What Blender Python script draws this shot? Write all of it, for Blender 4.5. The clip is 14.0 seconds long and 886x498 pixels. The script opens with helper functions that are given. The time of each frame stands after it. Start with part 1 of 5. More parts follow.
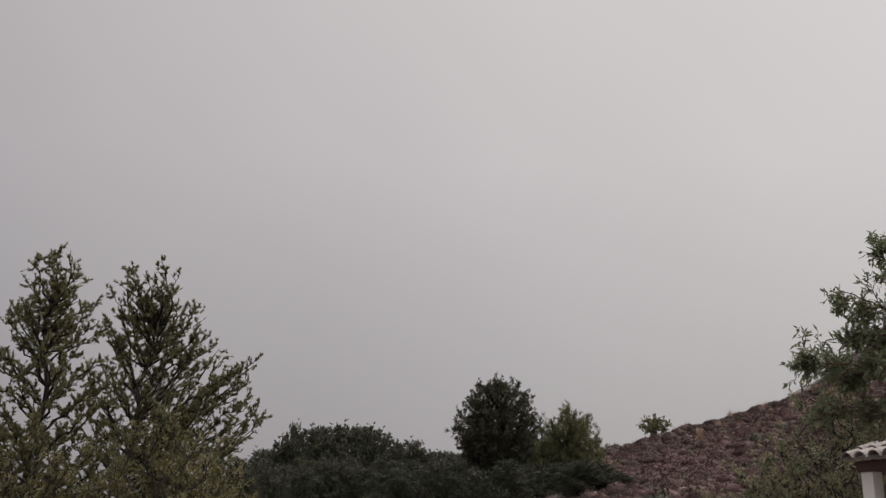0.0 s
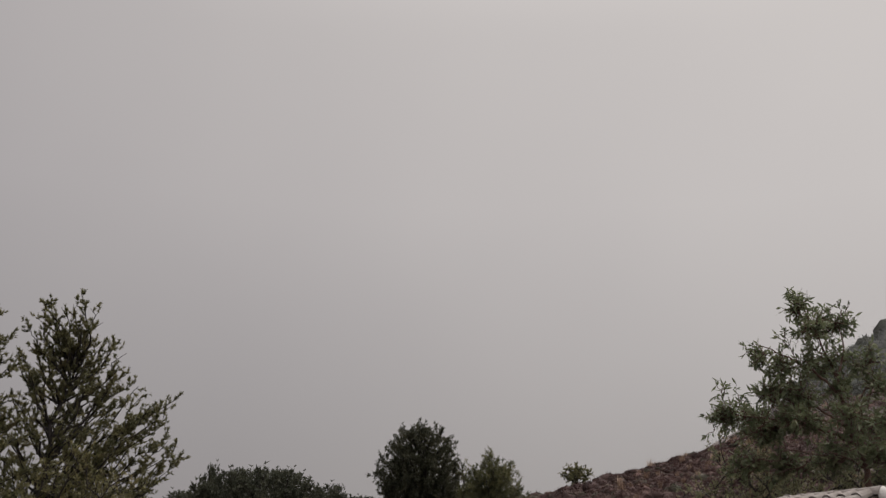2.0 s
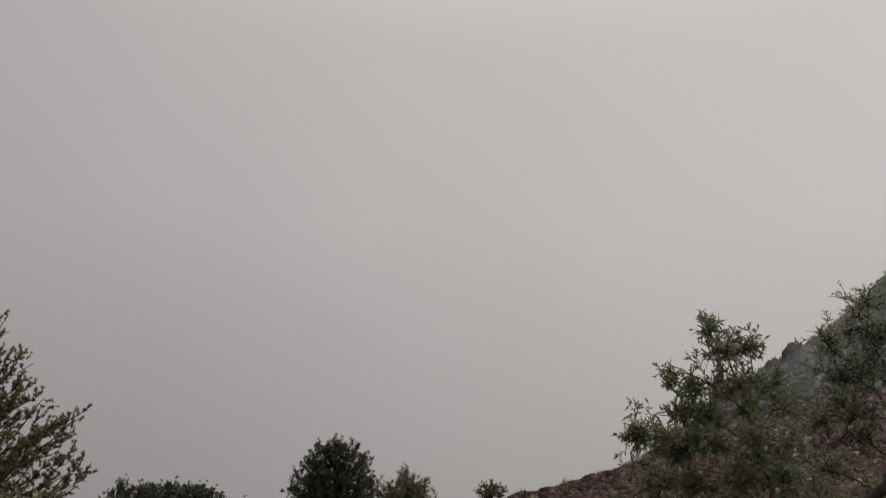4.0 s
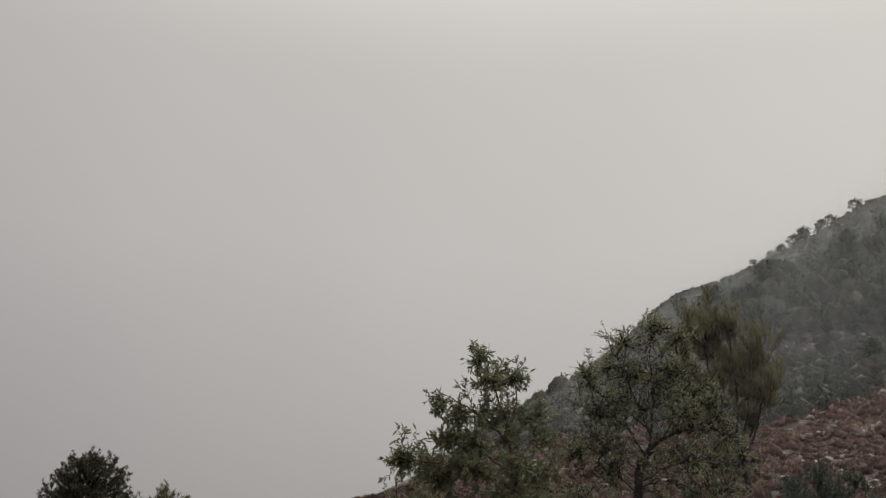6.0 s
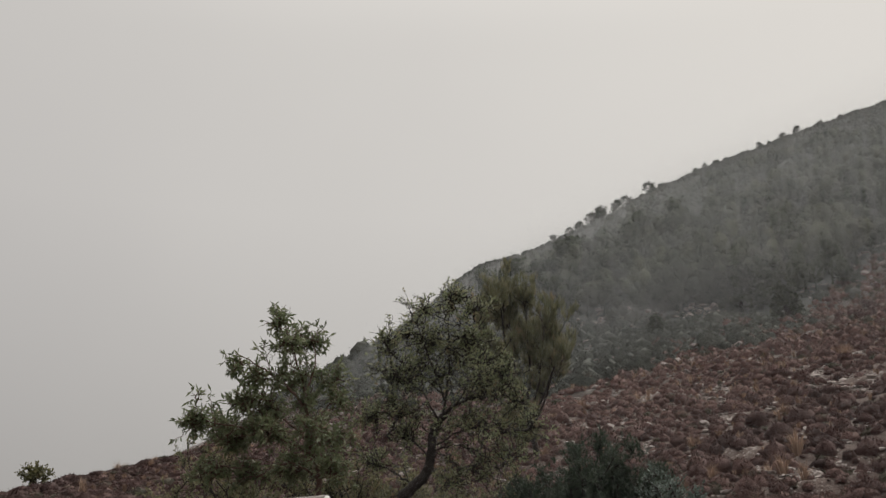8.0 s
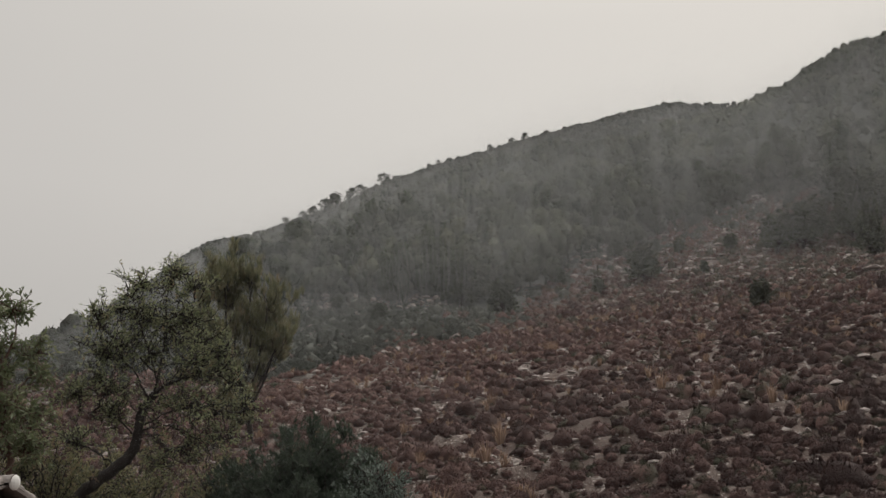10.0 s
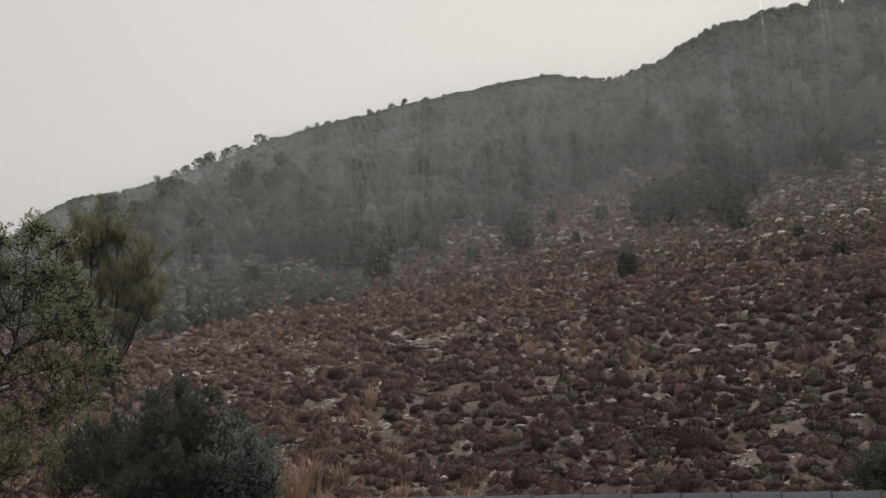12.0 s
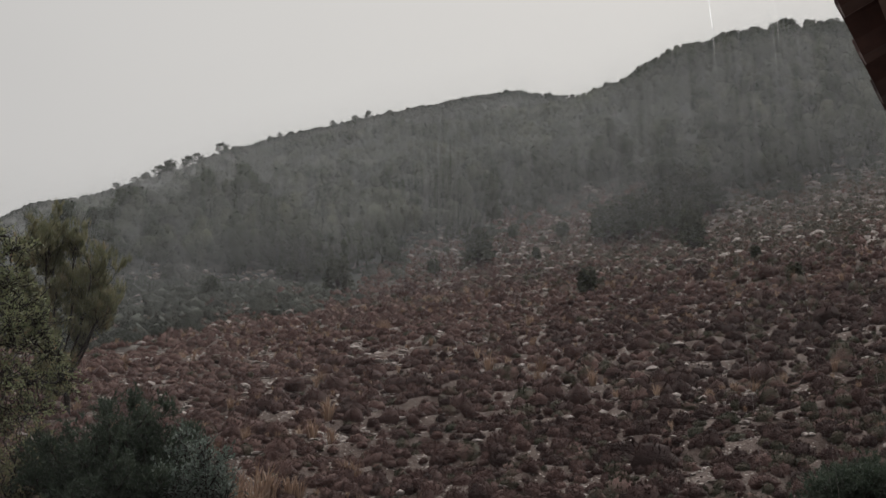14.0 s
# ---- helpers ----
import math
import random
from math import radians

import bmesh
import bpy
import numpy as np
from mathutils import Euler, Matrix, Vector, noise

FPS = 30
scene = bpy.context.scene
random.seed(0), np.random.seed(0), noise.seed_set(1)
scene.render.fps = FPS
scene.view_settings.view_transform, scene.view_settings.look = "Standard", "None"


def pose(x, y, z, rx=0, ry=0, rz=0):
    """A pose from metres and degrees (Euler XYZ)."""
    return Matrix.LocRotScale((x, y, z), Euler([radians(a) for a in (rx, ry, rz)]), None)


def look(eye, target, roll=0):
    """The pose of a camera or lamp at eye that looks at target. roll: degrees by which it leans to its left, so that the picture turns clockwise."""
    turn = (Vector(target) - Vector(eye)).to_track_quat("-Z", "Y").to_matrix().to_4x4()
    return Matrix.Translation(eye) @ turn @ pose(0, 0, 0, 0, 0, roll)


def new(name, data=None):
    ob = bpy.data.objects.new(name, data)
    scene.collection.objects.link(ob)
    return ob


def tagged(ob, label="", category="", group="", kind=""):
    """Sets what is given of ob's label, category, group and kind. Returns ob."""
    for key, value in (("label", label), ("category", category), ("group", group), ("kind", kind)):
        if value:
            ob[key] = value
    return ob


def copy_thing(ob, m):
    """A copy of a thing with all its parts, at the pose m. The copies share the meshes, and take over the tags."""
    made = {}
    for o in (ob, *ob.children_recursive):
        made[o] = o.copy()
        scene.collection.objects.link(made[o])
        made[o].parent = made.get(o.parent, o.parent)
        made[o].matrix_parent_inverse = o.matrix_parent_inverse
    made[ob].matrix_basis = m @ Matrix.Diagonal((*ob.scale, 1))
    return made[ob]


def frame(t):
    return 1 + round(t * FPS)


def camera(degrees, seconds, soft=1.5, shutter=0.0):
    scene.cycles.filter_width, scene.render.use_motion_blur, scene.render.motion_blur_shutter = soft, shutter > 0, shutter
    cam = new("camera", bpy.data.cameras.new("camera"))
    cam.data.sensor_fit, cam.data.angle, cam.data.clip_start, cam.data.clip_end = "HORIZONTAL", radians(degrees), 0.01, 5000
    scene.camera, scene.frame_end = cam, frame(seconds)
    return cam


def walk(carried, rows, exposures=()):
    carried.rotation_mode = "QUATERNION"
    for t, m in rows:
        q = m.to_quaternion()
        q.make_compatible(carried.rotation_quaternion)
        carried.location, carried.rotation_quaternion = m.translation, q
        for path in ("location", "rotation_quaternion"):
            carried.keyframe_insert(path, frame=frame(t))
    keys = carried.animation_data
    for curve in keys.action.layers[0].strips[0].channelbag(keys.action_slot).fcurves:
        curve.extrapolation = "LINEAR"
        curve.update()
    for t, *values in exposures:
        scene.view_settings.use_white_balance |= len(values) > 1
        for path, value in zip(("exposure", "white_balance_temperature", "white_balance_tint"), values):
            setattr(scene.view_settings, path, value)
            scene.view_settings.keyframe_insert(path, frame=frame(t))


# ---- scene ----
cam = camera(46.93, 14.0, soft=1.4)
# seconds, eye (m), turn about x, y, z (degrees): a hand-held pan to the right, phone held 0.3 m before the body
ROWS = [
    (0.0, 0.000, 0.000, 1.600, 106.50, -0.48, -0.14),
    (0.5, 0.000, -0.002, 1.607, 107.94, -0.72, -0.29),
    (1.0, 0.003, -0.003, 1.610, 108.51, -0.90, -0.89),
    (1.5, 0.010, -0.004, 1.611, 108.77, -1.06, -2.38),
    (2.0, 0.020, -0.005, 1.612, 108.99, -1.09, -4.50),
    (2.5, 0.028, -0.005, 1.613, 109.07, -1.08, -6.03),
    (2.7, 0.030, -0.006, 1.613, 109.11, -1.16, -6.55),
    (5.0, 0.070, -0.016, 1.622, 110.97, -0.92, -14.87),
    (5.5, 0.092, -0.023, 1.623, 111.22, -1.12, -19.61),
    (6.0, 0.103, -0.028, 1.624, 111.33, -0.99, -21.93),
    (6.5, 0.113, -0.032, 1.624, 111.26, -1.09, -24.20),
    (7.0, 0.128, -0.038, 1.621, 110.76, -0.80, -27.44),
    (7.5, 0.142, -0.044, 1.618, 110.19, -0.38, -30.40),
    (8.0, 0.154, -0.050, 1.615, 109.46, 0.18, -32.95),
    (8.5, 0.173, -0.064, 1.615, 109.45, 1.40, -37.20),
    (9.0, 0.195, -0.082, 1.615, 109.48, 1.58, -42.89),
    (9.2, 0.200, -0.087, 1.615, 109.47, 1.36, -44.39),
    (11.3, 0.232, -0.117, 1.600, 106.42, 1.66, -53.18),
    (11.5, 0.234, -0.120, 1.599, 106.35, 1.74, -53.94),
    (12.0, 0.239, -0.127, 1.599, 106.34, 1.63, -55.57),
    (12.5, 0.242, -0.132, 1.599, 106.34, 1.66, -56.75),
    (13.0, 0.244, -0.135, 1.599, 106.35, 1.64, -57.47),
    (13.5, 0.244, -0.137, 1.602, 106.88, 1.43, -57.81),
    (14.0, 0.244, -0.137, 1.603, 107.03, 1.20, -57.98),
]
EXPOSURES = [(0.0, 0.0, 6430, 14), (0.5, -0.12, 6560, 14), (2.5, -0.2, 6560, 14), (5.0, -0.3, 6600, 11), (6.0, -0.23, 6570, 10), (7.5, -0.06, 6550, 10), (9.0, -0.16, 6650, 10), (12.5, 0.0, 6500, 10), (14.0, -0.19, 6400, 10)]
walk(cam, [(t, pose(x, y, z, a, b, c)) for t, x, y, z, a, b, c in ROWS], EXPOSURES)

# ---- world and sun: heavy overcast, brighter high up to the east ----
SUN_AZ, SUN_EL = 75.0, 52.0


def heading(az, el=0.0):
    a, e = radians(az), radians(el)
    return Vector((math.sin(a) * math.cos(e), math.cos(a) * math.cos(e), math.sin(e)))


world = bpy.data.worlds.new("overcast_sky")
scene.world = world
world.use_nodes = True
wn, wl = world.node_tree.nodes, world.node_tree.links
wn.clear()
w_out = wn.new("ShaderNodeOutputWorld")
w_bg = wn.new("ShaderNodeBackground")
w_sky = wn.new("ShaderNodeTexSky")
w_sky.sky_type = "NISHITA"
w_sky.sun_disc = False
w_sky.sun_elevation, w_sky.sun_rotation = radians(SUN_EL), radians(SUN_AZ)
w_sky.dust_density = 4.0
w_tc = wn.new("ShaderNodeTexCoord")
w_dot = wn.new("ShaderNodeVectorMath")
w_dot.operation = "DOT_PRODUCT"
w_dot.inputs[1].default_value = heading(SUN_AZ, SUN_EL)
w_map = wn.new("ShaderNodeMapRange")
w_map.inputs["From Min"].default_value, w_map.inputs["From Max"].default_value = 0.0, 1.0
w_map.inputs["To Min"].default_value, w_map.inputs["To Max"].default_value = 0.0, 1.0
w_noise = wn.new("ShaderNodeTexNoise")
w_noise.inputs["Scale"].default_value, w_noise.inputs["Detail"].default_value = 3.0, 4.0
w_noise.inputs["Roughness"].default_value = 0.45
w_add = wn.new("ShaderNodeMath")
w_add.operation = "MULTIPLY_ADD"
w_add.inputs[1].default_value = 0.16
w_off = wn.new("ShaderNodeMath")
w_off.operation = "SUBTRACT"
w_off.inputs[1].default_value = 0.08
w_ramp = wn.new("ShaderNodeValToRGB")
w_ramp.color_ramp.elements[0].position, w_ramp.color_ramp.elements[0].color = 0.05, (0.39, 0.374, 0.373, 1)
w_ramp.color_ramp.elements[1].position, w_ramp.color_ramp.elements[1].color = 0.95, (0.76, 0.735, 0.69, 1)
w_scale = wn.new("ShaderNodeVectorMath")
w_scale.operation = "SCALE"
w_scale.inputs["Scale"].default_value = 0.1
w_mix = wn.new("ShaderNodeMix")
w_mix.data_type = "RGBA"
w_mix.inputs["Factor"].default_value = 0.94
wl.new(w_tc.outputs["Generated"], w_dot.inputs[0])
wl.new(w_tc.outputs["Generated"], w_noise.inputs["Vector"])
wl.new(w_dot.outputs["Value"], w_map.inputs["Value"])
wl.new(w_noise.outputs[0], w_add.inputs[0])
wl.new(w_map.outputs["Result"], w_add.inputs[2])
wl.new(w_add.outputs[0], w_off.inputs[0])
wl.new(w_off.outputs[0], w_ramp.inputs["Fac"])
wl.new(w_sky.outputs["Color"], w_scale.inputs[0])
wl.new(w_scale.outputs["Vector"], w_mix.inputs["A"])
wl.new(w_ramp.outputs["Color"], w_mix.inputs["B"])
w_sep = wn.new("ShaderNodeSeparateXYZ")
w_zen = wn.new("ShaderNodeMapRange")
w_zen.interpolation_type = "SMOOTHSTEP"
w_zen.inputs["From Min"].default_value, w_zen.inputs["From Max"].default_value = 0.5, 1.0
w_zen.inputs["To Min"].default_value, w_zen.inputs["To Max"].default_value = 1.0, 3.3
wl.new(w_tc.outputs["Generated"], w_sep.inputs[0])
wl.new(w_sep.outputs["Z"], w_zen.inputs["Value"])
w_low = wn.new("ShaderNodeMapRange")
w_low.inputs["From Min"].default_value, w_low.inputs["From Max"].default_value = 0.0, 0.36
w_low.inputs["To Min"].default_value, w_low.inputs["To Max"].default_value = 0.75, 1.0
wl.new(w_sep.outputs["Z"], w_low.inputs["Value"])
w_both = wn.new("ShaderNodeMath")
w_both.operation = "MULTIPLY"
wl.new(w_zen.outputs["Result"], w_both.inputs[0])
wl.new(w_low.outputs["Result"], w_both.inputs[1])
wl.new(w_both.outputs[0], w_bg.inputs["Strength"])  # an overcast sky is about three times brighter overhead than low down
wl.new(w_mix.outputs["Result"], w_bg.inputs["Color"])
wl.new(w_bg.outputs[0], w_out.inputs["Surface"])

sun_data = bpy.data.lights.new("sun", "SUN")
sun_data.energy, sun_data.angle, sun_data.color = 1.5, radians(60), (1.0, 0.96, 0.9)
sun = new("sun", sun_data)
sun.matrix_world = look(heading(SUN_AZ, SUN_EL) * 100, (0, 0, 0))

# ---- materials ----


def nodes_of(name):
    m = bpy.data.materials.new(name)
    m.use_nodes = True
    return m, m.node_tree.nodes, m.node_tree.links, m.node_tree.nodes["Principled BSDF"]


def ramp(n, stops):
    r = n.new("ShaderNodeValToRGB")
    e = r.color_ramp.elements
    while len(e) < len(stops):
        e.new(0.5)
    for k, (p, c) in zip(e, stops):
        k.position, k.color = p, (*c, 1)
    return r


def noise_tex(n, l, scale, detail=5, rough=0.6):
    t = n.new("ShaderNodeTexNoise")
    t.inputs["Scale"].default_value, t.inputs["Detail"].default_value, t.inputs["Roughness"].default_value = scale, detail, rough
    g = n.new("ShaderNodeNewGeometry")
    l.new(g.outputs["Position"], t.inputs["Vector"])
    return t


def leafy(name, stops, gloss=0.6, through_light=0.3, scale=0.6):
    """Foliage: the plant's own tone chooses its colour, with patches across it."""
    m, n, l, p = nodes_of(name)
    at = n.new("ShaderNodeAttribute")
    at.attribute_name = "tone"
    t = noise_tex(n, l, scale, 4)
    mix = n.new("ShaderNodeMath")
    mix.operation = "MULTIPLY_ADD"
    mix.inputs[1].default_value = 0.6
    l.new(t.outputs[0], mix.inputs[0])
    sub = n.new("ShaderNodeMath")
    sub.operation = "ADD"
    sub.inputs[1].default_value = -0.3
    l.new(at.outputs["Fac"], sub.inputs[0])
    l.new(sub.outputs[0], mix.inputs[2])
    r = ramp(n, stops)
    l.new(mix.outputs[0], r.inputs["Fac"])
    l.new(r.outputs["Color"], p.inputs["Base Color"])
    p.inputs["Roughness"].default_value = gloss
    p.inputs["Specular IOR Level"].default_value = 0.3
    if through_light:
        tr = n.new("ShaderNodeBsdfTranslucent")
        l.new(r.outputs["Color"], tr.inputs["Color"])
        ms = n.new("ShaderNodeMixShader")
        ms.inputs[0].default_value = through_light
        l.new(p.outputs[0], ms.inputs[1])
        l.new(tr.outputs[0], ms.inputs[2])
        l.new(ms.outputs[0], n["Material Output"].inputs["Surface"])
    return m


def surface(name, stops, scale, rough=0.85, bump=0.3, fine=8.0, distance=0.02):
    """Stone, plaster, clay, soil or bark: colour patches at one scale, grain and relief at a finer one."""
    m, n, l, p = nodes_of(name)
    a, b = noise_tex(n, l, scale), noise_tex(n, l, scale * fine, 6)
    mx = n.new("ShaderNodeMath")
    mx.operation = "MULTIPLY_ADD"
    mx.inputs[1].default_value = 0.45
    l.new(b.outputs[0], mx.inputs[0])
    half = n.new("ShaderNodeMath")
    half.operation = "MULTIPLY_ADD"
    half.inputs[1].default_value, half.inputs[2].default_value = 0.8, -0.12
    l.new(a.outputs[0], half.inputs[0])
    l.new(half.outputs[0], mx.inputs[2])
    info = n.new("ShaderNodeObjectInfo")
    ad = n.new("ShaderNodeMath")
    ad.operation = "MULTIPLY_ADD"
    ad.inputs[1].default_value = 0.16
    l.new(info.outputs["Random"], ad.inputs[0])
    l.new(mx.outputs[0], ad.inputs[2])
    r = ramp(n, stops)
    l.new(ad.outputs[0], r.inputs["Fac"])
    l.new(r.outputs["Color"], p.inputs["Base Color"])
    p.inputs["Roughness"].default_value = rough
    bp = n.new("ShaderNodeBump")
    bp.inputs["Strength"].default_value, bp.inputs["Distance"].default_value = bump, distance
    l.new(b.outputs[0], bp.inputs["Height"])
    l.new(bp.outputs[0], p.inputs["Normal"])
    return m


def soil():
    """Pinkish stony earth strewn with small pale stones, turning grey where the ground's tone is high."""
    m = surface("stony_soil", [(0.25, (0.036, 0.024, 0.02)), (0.45, (0.06, 0.041, 0.034)), (0.65, (0.094, 0.067, 0.057)), (0.85, (0.15, 0.115, 0.1))], 1.8, 0.95, 0.9, 6, 0.1)
    n, l, p = m.node_tree.nodes, m.node_tree.links, m.node_tree.nodes["Principled BSDF"]
    g = n.new("ShaderNodeNewGeometry")
    v = n.new("ShaderNodeTexVoronoi")
    v.inputs["Scale"].default_value = 9.0
    v.inputs["Randomness"].default_value = 1.0
    l.new(g.outputs["Position"], v.inputs["Vector"])
    patch = noise_tex(n, l, 0.55, 4)
    cut = n.new("ShaderNodeMapRange")
    cut.inputs["From Min"].default_value, cut.inputs["From Max"].default_value = 0.4, 0.62
    cut.inputs["To Min"].default_value, cut.inputs["To Max"].default_value = 0.08, 0.48
    l.new(patch.outputs[0], cut.inputs["Value"])
    less = n.new("ShaderNodeMath")
    less.operation = "LESS_THAN"
    l.new(v.outputs["Distance"], less.inputs[0])
    l.new(cut.outputs["Result"], less.inputs[1])
    tint = ramp(n, [(0.0, (0.13, 0.108, 0.097)), (1.0, (0.38, 0.335, 0.31))])
    sep = n.new("ShaderNodeSeparateColor")
    l.new(v.outputs["Color"], sep.inputs[0])
    l.new(sep.outputs[0], tint.inputs["Fac"])
    mix = n.new("ShaderNodeMix")
    mix.data_type = "RGBA"
    l.new(less.outputs[0], mix.inputs["Factor"])
    l.new(p.inputs["Base Color"].links[0].from_socket, mix.inputs["A"])
    l.new(tint.outputs["Color"], mix.inputs["B"])
    at = n.new("ShaderNodeAttribute")
    at.attribute_name = "tone"
    grey = ramp(n, [(0.3, (0.03, 0.035, 0.031)), (0.55, (0.05, 0.055, 0.05)), (0.8, (0.1, 0.1, 0.095))])
    l.new(noise_tex(n, l, 0.35, 6).outputs[0], grey.inputs["Fac"])
    mount = n.new("ShaderNodeMix")
    mount.data_type = "RGBA"
    l.new(at.outputs["Fac"], mount.inputs["Factor"])
    l.new(mix.outputs["Result"], mount.inputs["A"])
    l.new(grey.outputs["Color"], mount.inputs["B"])
    l.new(mount.outputs["Result"], p.inputs["Base Color"])
    return m


def tangled(m, scale, depth, strength=0.9):
    """Fine twiggy relief over a foliage body."""
    n, l, p = m.node_tree.nodes, m.node_tree.links, m.node_tree.nodes["Principled BSDF"]
    bp = n.new("ShaderNodeBump")
    bp.inputs["Strength"].default_value, bp.inputs["Distance"].default_value = strength, depth
    l.new(noise_tex(n, l, scale, 4, 0.7).outputs[0], bp.inputs["Height"])
    l.new(bp.outputs[0], p.inputs["Normal"])
    return m


M_SOIL = soil()
M_STONE = surface("limestone", [(0.3, (0.17, 0.145, 0.131)), (0.6, (0.33, 0.29, 0.268)), (0.85, (0.52, 0.475, 0.445))], 1.2, 0.9, 0.5, 8)
M_PLASTER = surface("white_plaster", [(0.2, (0.6, 0.58, 0.55)), (0.6, (0.78, 0.77, 0.74)), (0.9, (0.82, 0.81, 0.79))], 1.5, 0.85, 0.2, 30, 0.004)
M_TILE_OLD = surface("weathered_clay_tile", [(0.2, (0.1, 0.08, 0.072)), (0.5, (0.19, 0.165, 0.15)), (0.8, (0.31, 0.285, 0.265))], 3.0, 0.8, 0.4, 8, 0.006)
# clay red deepened in the base colour to carry the eave's backlit shade
M_TILE_RED = surface("backlit_red_clay_tile", [(0.2, (0.016, 0.006, 0.005)), (0.5, (0.036, 0.012, 0.009)), (0.8, (0.065, 0.024, 0.018))], 4.0, 0.75, 0.4, 8, 0.004)
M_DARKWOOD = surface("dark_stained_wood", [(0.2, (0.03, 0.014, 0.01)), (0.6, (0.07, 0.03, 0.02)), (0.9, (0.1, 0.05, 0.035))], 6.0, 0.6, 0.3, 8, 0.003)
M_DARK_MASONRY = surface("dark_masonry", [(0.2, (0.02, 0.018, 0.017)), (0.8, (0.07, 0.06, 0.055))], 3.0, 0.95)
M_PANEL = surface("grey_painted_sheet", [(0.2, (0.15, 0.17, 0.2)), (0.6, (0.2, 0.225, 0.26)), (0.9, (0.25, 0.275, 0.31))], 1.2, 0.45, 0.1, 20, 0.002)
M_POST = surface("galvanised_steel", [(0.2, (0.07, 0.075, 0.085)), (0.8, (0.13, 0.14, 0.155))], 5.0, 0.4, 0.1)
M_PAVE = surface("terrace_concrete", [(0.2, (0.2, 0.19, 0.18)), (0.8, (0.36, 0.34, 0.32))], 2.0, 0.8, 0.3)
M_BARK = surface("dark_bark", [(0.2, (0.012, 0.01, 0.009)), (0.6, (0.034, 0.028, 0.025)), (0.9, (0.07, 0.06, 0.053))], 8.0, 0.95, 0.6, 6)
M_BARK_RED = surface("reddish_bark", [(0.2, (0.04, 0.024, 0.018)), (0.6, (0.11, 0.065, 0.05)), (0.9, (0.17, 0.11, 0.09))], 8.0, 0.95, 0.6, 6)
M_PINE = leafy("pine_needles", [(0.0, (0.07, 0.077, 0.038)), (0.5, (0.17, 0.168, 0.082)), (1.0, (0.28, 0.245, 0.13))], 0.6, 0.36)
M_GARDEN = leafy("olive_green_leaves", [(0.0, (0.1, 0.1, 0.046)), (0.5, (0.19, 0.178, 0.082)), (1.0, (0.29, 0.245, 0.125))], 0.6, 0.4)
M_PINE_DARK = leafy("dark_pine_needles", [(0.0, (0.045, 0.05, 0.033)), (0.5, (0.08, 0.083, 0.05)), (1.0, (0.12, 0.108, 0.065))])
M_THICKET = leafy("young_pine_needles", [(0.0, (0.045, 0.051, 0.034)), (0.5, (0.072, 0.078, 0.052)), (1.0, (0.11, 0.11, 0.072))])
M_ALMOND = leafy("almond_leaves", [(0.0, (0.09, 0.112, 0.06)), (0.5, (0.175, 0.205, 0.113)), (1.0, (0.29, 0.305, 0.185))], 0.42, 0.4)
M_BANK = leafy("loose_bush_leaves", [(0.0, (0.125, 0.135, 0.075)), (0.5, (0.22, 0.22, 0.125)), (0.8, (0.29, 0.245, 0.15)), (1.0, (0.32, 0.225, 0.155))], 0.5, 0.45)
M_ALMOND_DRY = leafy("turning_almond_leaves", [(0.0, (0.15, 0.18, 0.1)), (0.5, (0.26, 0.29, 0.165)), (0.8, (0.29, 0.275, 0.16)), (1.0, (0.33, 0.225, 0.15))], 0.42, 0.42)
M_JUNIPER = leafy("juniper_sprays", [(0.0, (0.13, 0.145, 0.085)), (0.5, (0.24, 0.24, 0.145)), (0.8, (0.32, 0.265, 0.17)), (1.0, (0.36, 0.25, 0.175))], 0.6, 0.42)
M_BUSH = leafy("dark_bush_leaves", [(0.0, (0.036, 0.05, 0.036)), (0.5, (0.066, 0.088, 0.062)), (1.0, (0.115, 0.138, 0.096))])
M_OLIVE = leafy("olive_leaves", [(0.0, (0.1, 0.13, 0.112)), (0.5, (0.16, 0.198, 0.168)), (1.0, (0.25, 0.285, 0.242))])
M_SHRUB = tangled(leafy("dry_shrub_twigs", [(0.0, (0.046, 0.029, 0.027)), (0.4, (0.092, 0.055, 0.05)), (0.72, (0.18, 0.113, 0.1)), (0.86, (0.085, 0.072, 0.054)), (1.0, (0.052, 0.054, 0.037))], 0.9, 0.0, 1.6), 16.0, 0.08)
M_STRAW = leafy("dry_grass", [(0.0, (0.19, 0.126, 0.093)), (0.5, (0.33, 0.23, 0.17)), (1.0, (0.47, 0.36, 0.275))], 0.8, 0.25)
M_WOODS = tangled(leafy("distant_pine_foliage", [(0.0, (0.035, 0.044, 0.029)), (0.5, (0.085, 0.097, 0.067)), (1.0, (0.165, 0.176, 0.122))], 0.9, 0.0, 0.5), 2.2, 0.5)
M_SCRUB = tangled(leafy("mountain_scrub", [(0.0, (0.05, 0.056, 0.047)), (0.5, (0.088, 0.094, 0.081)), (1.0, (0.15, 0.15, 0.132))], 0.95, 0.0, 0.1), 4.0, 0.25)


def water():
    m, n, l, p = nodes_of("rain_water")
    p.inputs["Base Color"].default_value = (0.95, 0.97, 1, 1)
    p.inputs["Roughness"].default_value, p.inputs["IOR"].default_value = 0.02, 1.33
    p.inputs["Transmission Weight"].default_value = 1.0
    return m


M_WATER = water()
HAZE_RAIN = [(16.5, 0.012), (29.0, 0.014), (58.0, 0.045), (74.0, 0.06), (92.0, 0.075), (112.0, 0.08), (136.0, 0.085), (164.0, 0.09), (200.0, 0.095), (245.0, 0.1)]  # distances of the rain threads that stand in for haze, and how much of the view they veil there

# ---- mesh helpers ----


